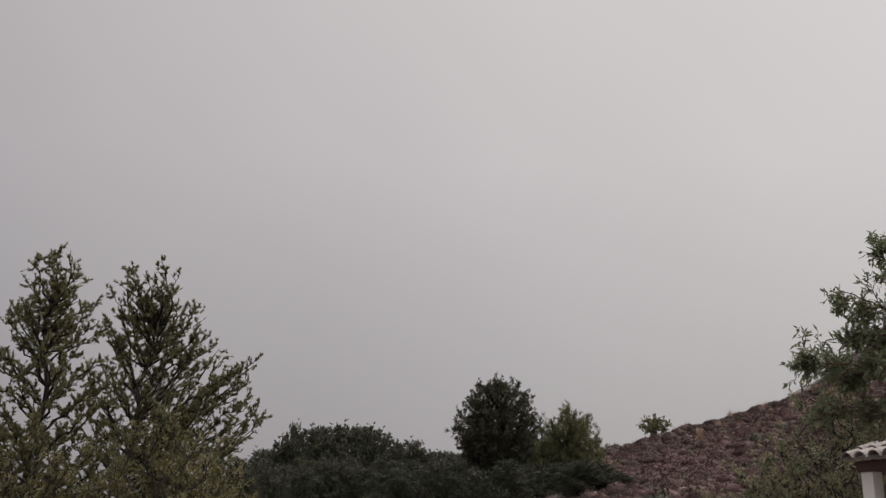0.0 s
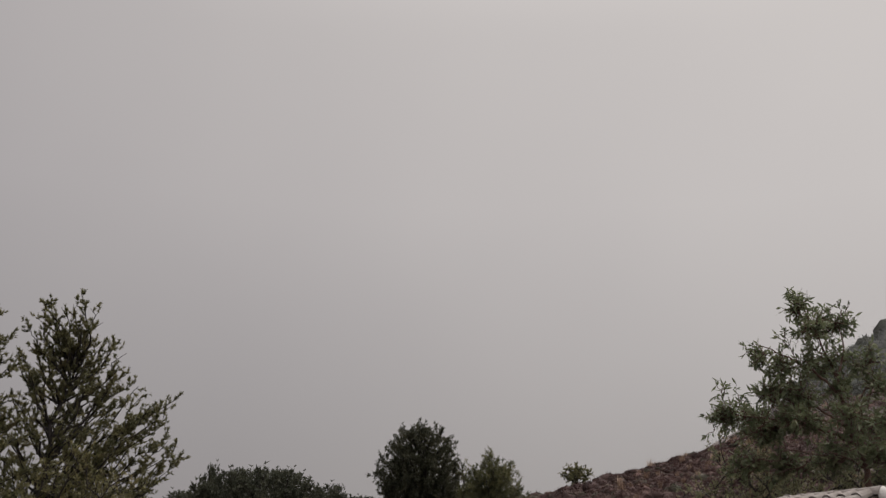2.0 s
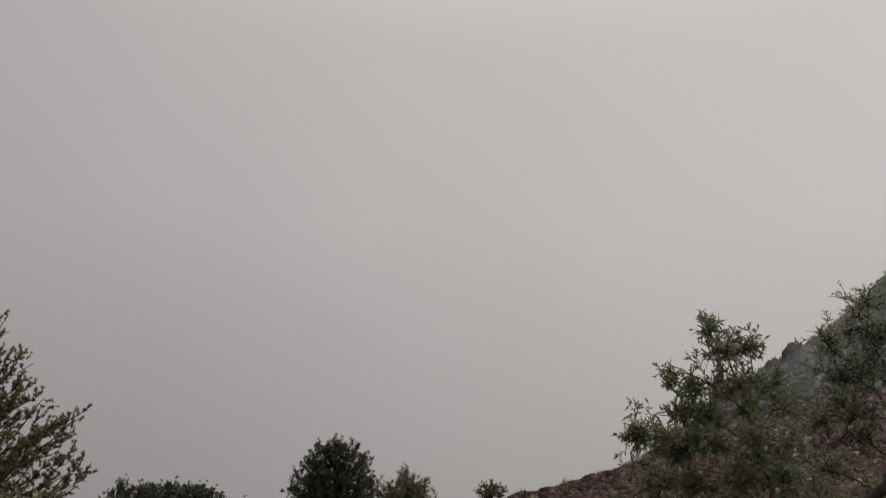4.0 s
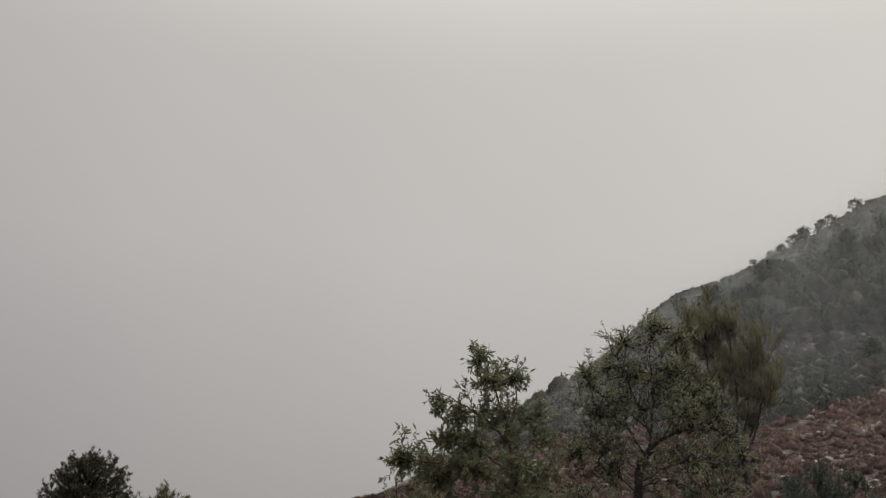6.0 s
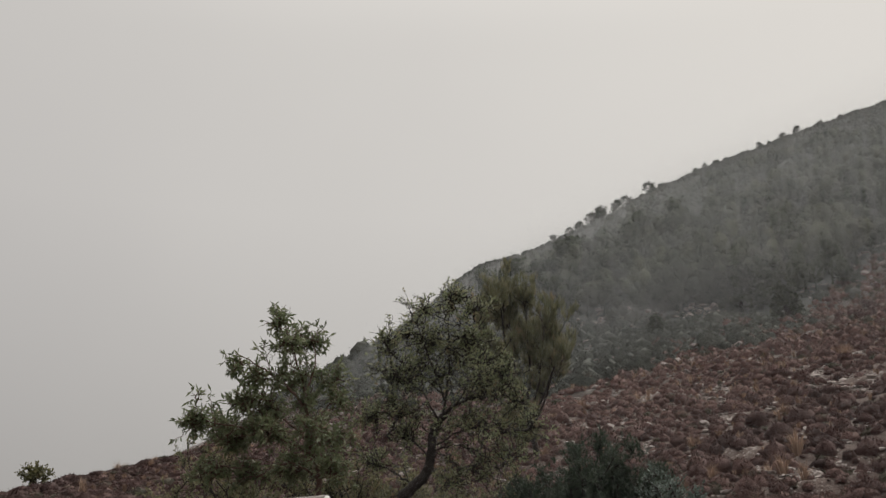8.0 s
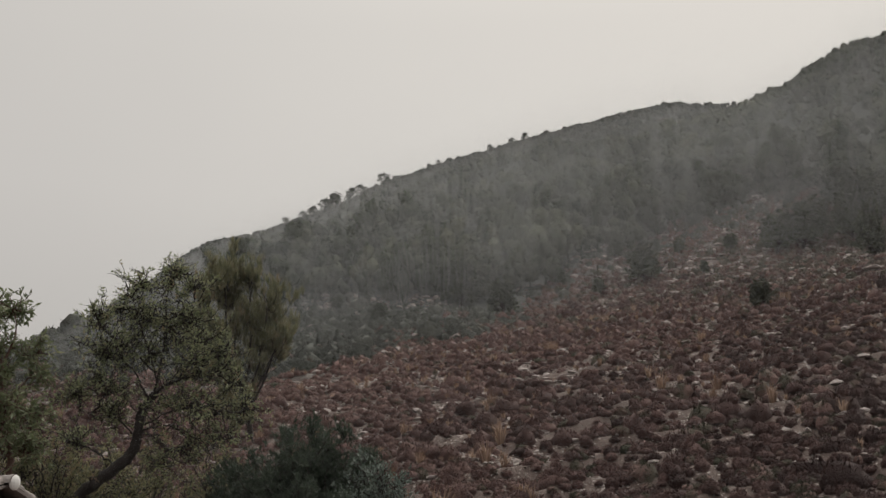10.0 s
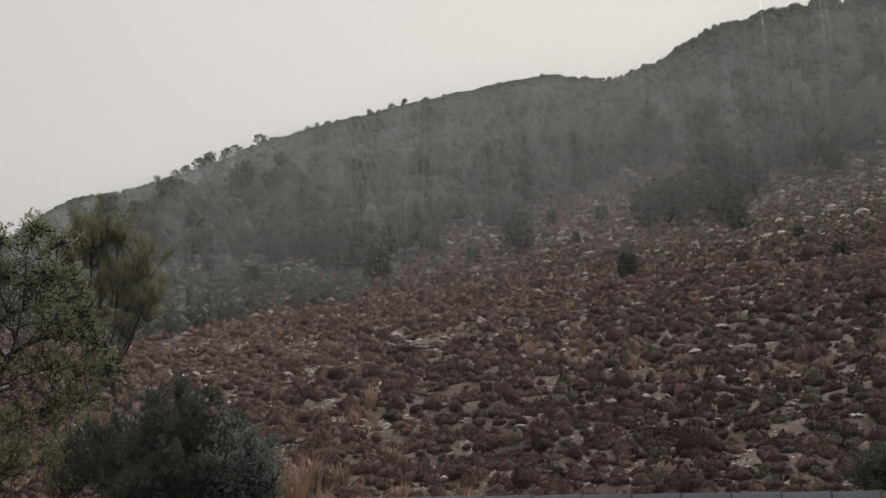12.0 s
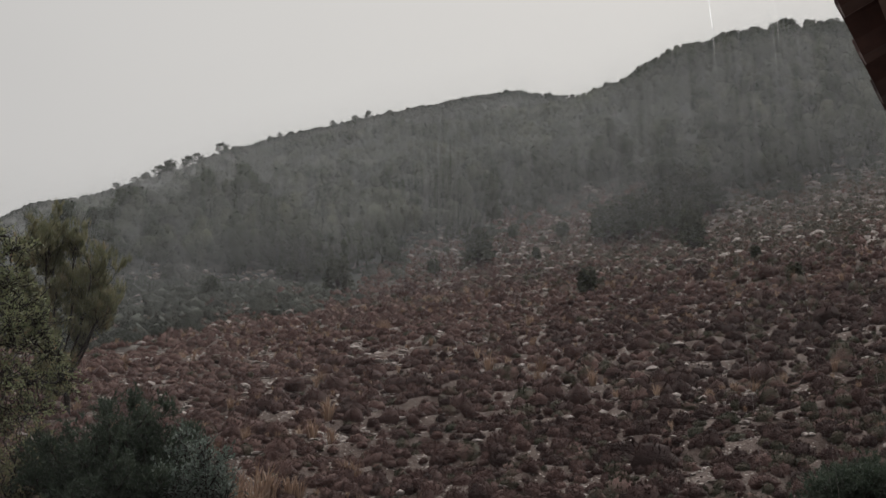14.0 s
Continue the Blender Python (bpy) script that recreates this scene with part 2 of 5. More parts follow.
class Soup:
    """Gathers triangles and a tone for each vertex, and links them as one mesh."""

    def __init__(self):
        self.v, self.t, self.tone, self.count = [], [], [], 0

    def add(self, verts, tris, tone=0.5):
        verts = np.asarray(verts, float).reshape(-1, 3)
        self.v.append(verts)
        self.t.append(np.asarray(tris, int).reshape(-1, 3) + self.count)
        self.tone.append(np.broadcast_to(np.asarray(tone, float), (len(verts),)))
        self.count += len(verts)

    def scatter(self, template, places, scale, turn, tone, squash=None):
        """Many turned and scaled copies of a template (verts, tris, tones) at the places."""
        tv, tt, tk = template
        places, n = np.asarray(places, float), len(places)
        if not n:
            return
        c, s = np.cos(turn)[:, None], np.sin(turn)[:, None]
        sc = np.asarray(scale, float)[:, None]
        up = sc * (1 if squash is None else np.asarray(squash)[:, None])
        x = (tv[None, :, 0] * c - tv[None, :, 1] * s) * sc + places[:, 0:1]
        y = (tv[None, :, 0] * s + tv[None, :, 1] * c) * sc + places[:, 1:2]
        z = tv[None, :, 2] * up + places[:, 2:3]
        verts = np.stack([x, y, z], 2).reshape(-1, 3)
        tris = (tt[None] + (np.arange(n) * len(tv))[:, None, None]).reshape(-1, 3)
        self.add(verts, tris, (np.asarray(tone)[:, None] + tk[None]).ravel())

    def mesh(self, name, material, smooth=False):
        me = bpy.data.meshes.new(name)
        v, t = np.concatenate(self.v), np.concatenate(self.t)
        me.vertices.add(len(v))
        me.vertices.foreach_set("co", v.astype(np.float32).ravel())
        me.loops.add(t.size)
        me.loops.foreach_set("vertex_index", t.astype(np.int32).ravel())
        me.polygons.add(len(t))
        me.polygons.foreach_set("loop_start", np.arange(0, t.size, 3, dtype=np.int32))
        me.polygons.foreach_set("use_smooth", np.full(len(t), smooth, dtype=bool))
        at = me.attributes.new("tone", "FLOAT", "POINT")
        at.data.foreach_set("value", np.clip(np.concatenate(self.tone), 0, 1).astype(np.float32))
        me.update(calc_edges=True)
        me.materials.append(material)
        return me

    def link(self, name, material, parent=None, label="", smooth=False):
        ob = new(name, self.mesh(name, material, smooth))
        ob.parent = parent
        return tagged(ob, label)


def part(name, bm, material, parent, label=""):
    me = bpy.data.meshes.new(name)
    bm.normal_update()
    bm.to_mesh(me)
    bm.free()
    me.materials.append(material)
    ob = new(name, me)
    ob.parent = parent
    return tagged(ob, label)


def box(bm, lo, hi, bevel=0.0):
    lo, hi = Vector(lo), Vector(hi)
    r = bmesh.ops.create_cube(bm, size=1.0, matrix=Matrix.Translation((lo + hi) / 2) @ Matrix.Diagonal((*(hi - lo), 1)))
    if bevel:
        edges = list({e for v in r["verts"] for e in v.link_edges})
        bmesh.ops.bevel(bm, geom=edges, offset=bevel, segments=2, affect="EDGES", profile=0.6)
    return bm


def tube(soup, path, radii, sides=5, tone=0.5):
    """A tapered tube along a path."""
    path = np.asarray(path, float)
    n = len(path)
    d = np.gradient(path, axis=0)
    d /= np.linalg.norm(d, axis=1)[:, None] + 1e-9
    side = np.cross(d, [0.31, 0.47, 0.82])
    side /= np.linalg.norm(side, axis=1)[:, None] + 1e-9
    over = np.cross(d, side)
    a = np.arange(sides) * 2 * np.pi / sides
    ring = side[:, None] * np.cos(a)[None, :, None] + over[:, None] * np.sin(a)[None, :, None]
    v = path[:, None] + ring * np.asarray(radii, float)[:, None, None]
    i, j = np.meshgrid(np.arange(n - 1), np.arange(sides), indexing="ij")
    k = (j + 1) % sides
    p, q, r, s = i * sides + j, i * sides + k, (i + 1) * sides + k, (i + 1) * sides + j
    soup.add(v.reshape(-1, 3), np.concatenate([np.stack([p, q, r], 2).reshape(-1, 3), np.stack([p, r, s], 2).reshape(-1, 3)]), tone)


def unit(v):
    return v / (np.linalg.norm(v, axis=-1, keepdims=True) + 1e-9)


def leaves(soup, rng, points, axis, length, width, tone):
    """Pointed leaves: a folded diamond each, set along the given directions."""
    n = len(points)
    axis = unit(axis)
    side = unit(np.cross(axis, rng.normal(size=(n, 3))))
    nrm = np.cross(axis, side)
    ln, wd = np.asarray(length).reshape(-1, 1), np.asarray(width).reshape(-1, 1)
    mid = points + axis * ln * 0.45 - nrm * wd * 0.25
    v = np.stack([points, mid + side * wd, points + axis * ln, mid - side * wd], 1)
    b = (np.arange(n) * 4)[:, None]
    soup.add(v.reshape(-1, 3), np.concatenate([b + [0, 1, 2], b + [0, 2, 3]]), np.repeat(np.broadcast_to(tone, (n,)), 4))


def tufts(soup, rng, points, axis, length, width, tone, needles=8, spread=0.6):
    """Needle tufts: thin blades fanning out round a shoot."""
    n = len(points)
    pts, ax = np.repeat(points, needles, 0), np.repeat(unit(axis), needles, 0)
    d = unit(ax + rng.normal(size=ax.shape) * spread)
    ln = np.repeat(np.broadcast_to(length, (n,)), needles)[:, None] * rng.uniform(0.7, 1.15, (n * needles, 1))
    side = unit(np.cross(d, rng.normal(size=d.shape))) * width
    start = pts + ax * rng.uniform(-0.3, 0.3, (n * needles, 1)) * ln
    v = np.stack([start - side, start + side, start + d * ln], 1)
    soup.add(v.reshape(-1, 3), np.arange(len(v) * 3).reshape(-1, 3), np.repeat(np.broadcast_to(tone, (n,)), needles * 3) + np.repeat(rng.normal(0, 0.05, n * needles), 3))


def wander(rng, a, b, steps, bend):
    """A crooked path from a to b."""
    a, b = np.asarray(a, float), np.asarray(b, float)
    t = np.linspace(0, 1, steps)[:, None]
    off = np.cumsum(rng.normal(0, 1, (steps, 3)), 0)
    off -= off[0] + (off[-1] - off[0]) * t
    return a + (b - a) * t + off * bend * np.linalg.norm(b - a) / steps


def flowing(rng, path, steps=6):
    """A smooth crooked run through the given points."""
    p = np.asarray(path, float)
    q = np.concatenate([[2 * p[0] - p[1]], p, [2 * p[-1] - p[-2]]])
    out = []
    for i in range(1, len(q) - 2):
        for t in np.arange(steps) / steps:
            out.append(0.5 * (2 * q[i] + (q[i + 1] - q[i - 1]) * t + (2 * q[i - 1] - 5 * q[i] + 4 * q[i + 1] - q[i + 2]) * t ** 2 + (3 * q[i] - q[i - 1] - 3 * q[i + 1] + q[i + 2]) * t ** 3))
    out = np.array(out + [p[-1]])
    return out + rng.normal(0, 0.012, out.shape)


# ---- terrain ----
TABLE = np.random.RandomState(3).rand(256, 256)


def vnoise(x, y):
    xi, yi = np.floor(x).astype(int), np.floor(y).astype(int)
    fx, fy = x - xi, y - yi
    fx, fy = fx * fx * (3 - 2 * fx), fy * fy * (3 - 2 * fy)
    g = lambda i, j: TABLE[i % 256, j % 256]
    return (g(xi, yi) * (1 - fx) + g(xi + 1, yi) * fx) * (1 - fy) + (g(xi, yi + 1) * (1 - fx) + g(xi + 1, yi + 1) * fx) * fy - 0.5


def fbm(x, y, octaves=4):
    return sum(vnoise(x * 2 ** k + 17 * k, y * 2 ** k + 31 * k) * 0.5 ** k for k in range(octaves))


def smooth_table(az, val, width):
    a = np.arange(-180, 180.01, 0.25)
    v = np.interp(a, az, val)
    k = np.exp(-0.5 * (np.arange(-40, 41) * 0.25 / width) ** 2)
    return a, np.convolve(np.pad(v, 40, mode="edge"), k / k.sum(), "valid")


# the brown spur: how high its shoulder stands over the eye (degrees) and how far off (m), by compass bearing
SPUR_EL = smooth_table([-180, -90, -40, -10, 0, 8.6, 19, 30, 40, 51, 64, 82, 100, 140, 180], [0, 0, 0.5, 1.8, 3.2, 5.1, 7.7, 10.3, 12.2, 14.1, 15.8, 17.4, 17, 6, 0], 2.0)
SPUR_D = smooth_table([-180, 0, 10, 20, 30, 40, 51, 64, 82, 180], [45, 45, 45, 50, 60, 75, 90, 100, 105, 105], 3.0)
# the mountain behind it
RIDGE_EL = smooth_table([-180, 0, 8, 14, 18, 22, 27.3, 31.4, 34.6, 37, 42.3, 45.2, 48.1, 54, 60.5, 63.2, 66, 70, 73, 78.6, 84, 100, 130, 150, 180],
                        [0, 0, 1.3, 4.3, 6.9, 9.5, 12.8, 15.75, 18.05, 18.8, 20.75, 22.0, 22.8, 24.15, 25.05, 25.4, 24.7, 25.4, 26.5, 27.0, 26.1, 20, 6, 0, 0], 0.6)
RIDGE_D = smooth_table([-180, 60, 66, 71, 180], [320, 320, 300, 215, 215], 1.5)
# where the brown shrubs end and where the woods begin, as heights over the eye (degrees)
BROWN_EL = smooth_table([-180, 8, 30, 36, 40.6, 43.6, 46.8, 50, 53.2, 55.2, 58.3, 63.7, 69.3, 72.9, 81, 180], [14, 14, 11, 11.6, 12.6, 13.3, 14.2, 14.5, 14.9, 16.3, 17.9, 19.3, 20.4, 19.2, 19.9, 20], 0.5)
WOODS_EL = smooth_table([-180, 30, 39.9, 44.2, 48.7, 51.3, 54.6, 56.6, 58.6, 61.3, 63.7, 65.4, 69.3, 71.6, 72.9, 75.7, 78.5, 81.1, 100], [15.5, 14.8, 15.1, 15.5, 15.2, 15.2, 15.9, 17.2, 17.8, 18.1, 19.1, 19.6, 20.2, 19.2, 18.2, 18.4, 18.9, 19.5, 21], 0.35)


def ground_z(x, y):
    x, y = np.asarray(x, float), np.asarray(y, float)
    az, d = np.degrees(np.arctan2(x, y)), np.hypot(x, y)
    d1, d2 = np.interp(az, *SPUR_D), np.interp(az, *RIDGE_D)
    z1 = 1.6 + d1 * np.tan(np.radians(np.interp(az, *SPUR_EL)))
    z2 = 1.6 + d2 * np.tan(np.radians(np.interp(az, *RIDGE_EL)))
    z0 = np.clip(z1 * 0.2, 0, 1.0)
    foot = z0 * np.clip((d - 7) / 10, 0, 1) ** 1.5
    s = np.clip((d - 17) / (d1 - 17), 0, 1)
    spur = z0 + (z1 - z0) * s
    far = z1 + (z2 - z1) * np.clip((d - d1) / (d2 - d1), 0, 1)
    beyond = z2 * np.clip(1 - (d - d2) / 700, 0, 1)
    z = np.where(d < 17, foot, np.where(d < d1, spur, np.where(d < d2, far, beyond)))
    rough = np.clip((d - 14) / 10, 0, 1)
    # low ledges along the contour, where the soil has slipped
    along = np.radians(az) * 55
    phase = (d / 2.7 + 1.8 * fbm(along / 8 + 3, d / 8)) % 1.0
    ledge = np.where(phase < 0.3, phase / 0.3, (1 - phase) / 0.7) - 0.5
    z = z + rough * np.clip((d1 + 25 - d) / 12, 0, 1) * (az > 20) * ledge * 0.42 * np.clip(0.55 + 1.6 * fbm(along / 4, d / 5 + 9, 2), 0, 1)
    z = z + rough * 0.5 * fbm(x / 5, y / 5) * np.clip(d / 60, 0.5, 1)
    z = z + np.clip((d - d1 - 15) / 80, 0, 1) * 5.0 * fbm(x / 38 + 7, y / 38) * (d < 1200)
    return z


def at(az, d, lift=0.0):
    x, y = d * math.sin(radians(az)), d * math.cos(radians(az))
    return np.array([x, y, float(ground_z(x, y)) + lift])


def ground_sheet():
    az = np.concatenate([np.arange(-180, -32, 4.0), np.arange(-32, 96, 0.4), np.arange(96, 180, 4.0)])
    d = np.concatenate([[0.6], np.geomspace(2, 16, 12), np.geomspace(17, 120, 230), np.geomspace(122, 420, 70), np.geomspace(450, 4200, 16)])
    a, r = np.meshgrid(np.radians(az), d, indexing="ij")
    x, y = r * np.sin(a), r * np.cos(a)
    z = ground_z(x, y)
    n, m = x.shape
    i, j = np.meshgrid(np.arange(n), np.arange(m - 1), indexing="ij")
    k = (i + 1) % n
    p, q, s, t = i * m + j, k * m + j, k * m + j + 1, i * m + j + 1
    soup = Soup()
    deg = np.degrees(a)
    over = np.degrees(np.arctan2(z - 1.6, r)) - np.interp(deg, *BROWN_EL) + 0.8 * fbm(x / 6, y / 6, 3)
    grey = np.where(r > 45, np.clip((over + 2.6) / 3.0, 0, 1), 0)
    soup.add(np.stack([x, y, z], 2).reshape(-1, 3), np.concatenate([np.stack([p, s, q], 2).reshape(-1, 3), np.stack([p, t, s], 2).reshape(-1, 3)]), grey.ravel())
    c = soup.count
    soup.add([[0, 0, 0]], np.zeros((0, 3), int))
    ring = np.arange(n) * m
    soup.t.append(np.stack([np.full(n, c), ring, np.roll(ring, -1)], 1))
    return tagged(soup.link("ground", M_SOIL, smooth=True), "stony brown soil rising to a hillside", "ground", kind="structure")


ground_sheet()

# ---- plants of the hillside ----
RNG = np.random.default_rng(11)


def lump(rng, sides, rings, height, knobs=5, depth=0.35, low=-0.18):
    """A closed, knobbly body about one metre wide that stands a little in the ground."""
    u = np.linspace(low, 0.5, rings)[:, None] * np.pi
    a = np.arange(sides)[None, :] * 2 * np.pi / sides + rng.uniform(0, 6.28) + 0.4 * np.arange(rings)[:, None]
    d = np.stack([np.cos(u) * np.cos(a), np.cos(u) * np.sin(a), np.sin(u) + 0 * a], 2).reshape(-1, 3)
    knob = unit(rng.normal(size=(knobs, 3)) + [0, 0, 0.4])
    r = 0.4 * (1 + depth * np.max(np.clip(d @ knob.T, 0, 1) ** 5, axis=1)) * rng.uniform(0.9, 1.1, len(d))
    v = d * r[:, None] * [1, 1, 2 * height]
    i, j = np.meshgrid(np.arange(rings - 1), np.arange(sides), indexing="ij")
    k = (j + 1) % sides
    p, q, s, t = i * sides + j, i * sides + k, (i + 1) * sides + k, (i + 1) * sides + j
    return v, np.concatenate([np.stack([p, q, s], 2).reshape(-1, 3), np.stack([p, s, t], 2).reshape(-1, 3)])


def dome(rng, n, size, height, sides=7, rings=4):
    """A cushion shrub: a knobbly body of packed twigs bristling with many small shoots."""
    body, tri = lump(rng, sides, rings, height)
    pick = tri[rng.integers(0, len(tri), n)]
    w = rng.dirichlet([1, 1, 1], n)
    p = (body[pick] * w[..., None]).sum(1)
    d = unit(p * [1, 1, 0.6 / height])
    out = unit(d + rng.normal(size=(n, 3)) * 0.45 + [0, 0, 0.4])
    side = unit(np.cross(out, rng.normal(size=(n, 3)))) * size * 0.22
    p = p - out * size * 0.25
    v = np.stack([p - side, p + side, p + out * size * rng.uniform(0.7, 1.4, (n, 1))], 1).reshape(-1, 3)
    verts = np.concatenate([body, v])
    tris = np.concatenate([tri, np.arange(n * 3).reshape(-1, 3) + len(body)])
    tip = np.repeat(rng.normal(0.05, 0.09, n), 3) + np.tile([-0.05, -0.05, 0.14], n)
    return verts, tris, np.concatenate([rng.normal(-0.06, 0.05, len(body)), tip])


def grass(rng, n):
    """A tuft of dry grass: bent blades from one foot."""
    a = rng.uniform(0, 2 * np.pi, n)
    lean = rng.uniform(0.1, 0.75, n)
    ln = rng.uniform(0.5, 1.0, n)
    foot = np.stack([0.12 * np.cos(a), 0.12 * np.sin(a), np.full(n, -0.05)], 1) * rng.uniform(0, 1, (n, 1))
    out = np.stack([np.cos(a), np.sin(a), np.zeros(n)], 1)
    side = np.stack([-np.sin(a), np.cos(a), np.zeros(n)], 1) * 0.022
    mid = foot + out * (lean * ln * 0.35)[:, None] + np.array([0, 0, 1]) * (ln * 0.6)[:, None]
    tip = foot + out * (lean * ln)[:, None] + np.array([0, 0, 1]) * (ln * (1.05 - 0.5 * lean))[:, None]
    v = np.stack([foot - side, foot + side, mid + side * 0.7, mid - side * 0.7, tip], 1)
    b = (np.arange(n) * 5)[:, None]
    return v.reshape(-1, 3), np.concatenate([b + [0, 1, 2], b + [0, 2, 3], b + [3, 2, 4]]), np.repeat(rng.normal(0, 0.15, n), 5)


def stone(rng):
    """An angular, flattened stone."""
    bm = bmesh.new()
    bmesh.ops.create_icosphere(bm, subdivisions=1, radius=0.5)
    v = np.array([x.co for x in bm.verts])
    t = np.array([[x.index for x in f.verts] for f in bm.faces])
    bm.free()
    v = v * rng.uniform(0.65, 1.3, (len(v), 1)) * [1.2, 0.8, 0.45]
    return v, t, rng.normal(0, 0.08, len(v))


FENCE = ((8.4, 13.85), (16.6, 1.2))  # the ends of the sheet fence


def field(n, az0, az1, d0, d1, power=0.5):
    """Random places on the ground; power 0.5 spreads them evenly over the area."""
    az = RNG.uniform(az0, az1, n)
    u = RNG.uniform(0, 1, n)
    d = (d0 ** (1 / power) + u * (d1 ** (1 / power) - d0 ** (1 / power))) ** power
    x, y = d * np.sin(np.radians(az)), d * np.cos(np.radians(az))
    # nothing grows wild on the garden's side of the fence
    a, b = FENCE
    out = ((b[0] - a[0]) * (y - a[1]) - (b[1] - a[1]) * (x - a[0])) / math.hypot(b[0] - a[0], b[1] - a[1])
    wild = (out > 0.7) | (d > 18) | (x < a[0] - 1)
    x, y, az, d = x[wild], y[wild], az[wild], d[wild]
    return np.stack([x, y, ground_z(x, y)], 1), az, d


def plot(cell, az0, az1, d0, d1):
    """Places on the ground, one in each square cell of that width, shaken out of line."""
    k = np.arange(-d1, d1, cell)
    x, y = (c.ravel() for c in np.meshgrid(k, k))
    x, y = x + RNG.uniform(-0.48, 0.48, len(x)) * cell, y + RNG.uniform(-0.48, 0.48, len(x)) * cell
    az, d = np.degrees(np.arctan2(x, y)), np.hypot(x, y)
    a, b = FENCE
    out = ((b[0] - a[0]) * (y - a[1]) - (b[1] - a[1]) * (x - a[0])) / math.hypot(b[0] - a[0], b[1] - a[1])
    q = (az > az0) & (az < az1) & (d > d0) & (d < d1) & ((out > 0.7) | (d > 18) | (x < a[0] - 1))
    x, y, az, d = x[q], y[q], az[q], d[q]
    return np.stack([x, y, ground_z(x, y)], 1), az, d


def over_eye(p, d):
    return np.degrees(np.arctan2(p[:, 2] - 1.6, d))


def openness(az, d):
    """How bare the slope is: patches of rubble drawn out along the contour."""
    along = np.radians(az) * 55
    return fbm(along / 0.95 + 31, d / 1.25 + 7, 2) + 0.4 * fbm(along / 7, d / 7 + 60, 2)


def hillside_shrubs():
    near = [dome(RNG, 120, 0.135, h, 7, 4) for h in (0.32, 0.36, 0.42, 0.35, 0.5)]
    mid = [dome(RNG, 38, 0.17, h, 6, 4) for h in (0.32, 0.38, 0.46, 0.42)]
    away = [dome(RNG, 26, 0.2, h, 6, 3) for h in (0.34, 0.4, 0.48)]
    soup = Soup()
    for templates, cell, d0, d1, common in ((near, 0.38, 15.5, 30, 0.4), (mid, 0.8, 15.5, 30, 0.28), (mid, 0.46, 30, 60, 0.48), (away, 0.72, 60, 150, 0.76), (mid, 0.4, 22, 51, 0.54)):
        p, az, d = plot(cell, 8, 26 if cell == 0.4 else 88, d0, d1)
        el = over_eye(p, d)
        keep = (el < np.interp(az, *BROWN_EL) + 0.5 * fbm(p[:, 0] / 5, p[:, 1] / 5, 2)) & (openness(az, d) < np.interp(d, [18, 30, 60, 100], [0.38, 0.27, 0.22, 0.25]) + np.interp(az, [20, 26, 50, 62], [0.5, 0.0, 0.0, 0.09]) + RNG.normal(0, 0.07, len(p)))
        p, az, d = p[keep], az[keep], d[keep]
        # tone by distance and bearing, partly to carry exposure differences across the slope
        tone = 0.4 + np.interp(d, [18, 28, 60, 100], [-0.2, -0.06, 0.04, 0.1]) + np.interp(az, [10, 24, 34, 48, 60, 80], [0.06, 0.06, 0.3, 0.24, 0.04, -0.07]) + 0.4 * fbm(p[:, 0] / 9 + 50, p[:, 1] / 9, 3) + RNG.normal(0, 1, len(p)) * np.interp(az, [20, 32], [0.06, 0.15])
        green = RNG.uniform(size=len(p)) < np.interp(az, [10, 26, 40, 62, 80], [0.25, 0.25, 0.05, 0.14, 0.4]) * np.interp(d, [22, 40, 60, 85], [1.2, 0.6, 0.6, 2.6])
        tone = np.where(green, 0.9 + RNG.normal(0, 0.05, len(p)), np.clip(tone, 0.06, 0.72))
        size = np.clip(RNG.lognormal(math.log(common), 0.34, len(p)), 0.2, 1.3) * np.interp(az, [18, 30], [0.85, 1.0])
        pick = RNG.integers(0, len(templates), len(p))
        for k, tpl in enumerate(templates):
            q = pick == k
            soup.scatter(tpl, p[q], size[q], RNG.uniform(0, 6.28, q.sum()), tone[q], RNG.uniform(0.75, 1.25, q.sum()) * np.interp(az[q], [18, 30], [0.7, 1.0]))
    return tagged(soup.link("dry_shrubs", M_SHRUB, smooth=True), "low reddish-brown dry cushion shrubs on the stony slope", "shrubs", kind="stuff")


def hillside_grass():
    tpl = [grass(RNG, 46) for _ in range(3)]
    soup = Soup()
    p, az, d = field(3000, 12, 90, 16, 80)
    keep = fbm(p[:, 0] / 6 + 20, p[:, 1] / 6 + 40, 3) > -0.02
    p = p[keep]
    pick = RNG.integers(0, 3, len(p))
    size = RNG.lognormal(math.log(0.38), 0.35, len(p))
    for k in range(3):
        q = pick == k
        soup.scatter(tpl[k], p[q], size[q], RNG.uniform(0, 6.28, q.sum()), np.full(q.sum(), 0.45) + RNG.normal(0, 0.2, q.sum()))
    return tagged(soup.link("dry_grass", M_STRAW), "straw-coloured dry grass tufts between the shrubs", "grass", kind="stuff")


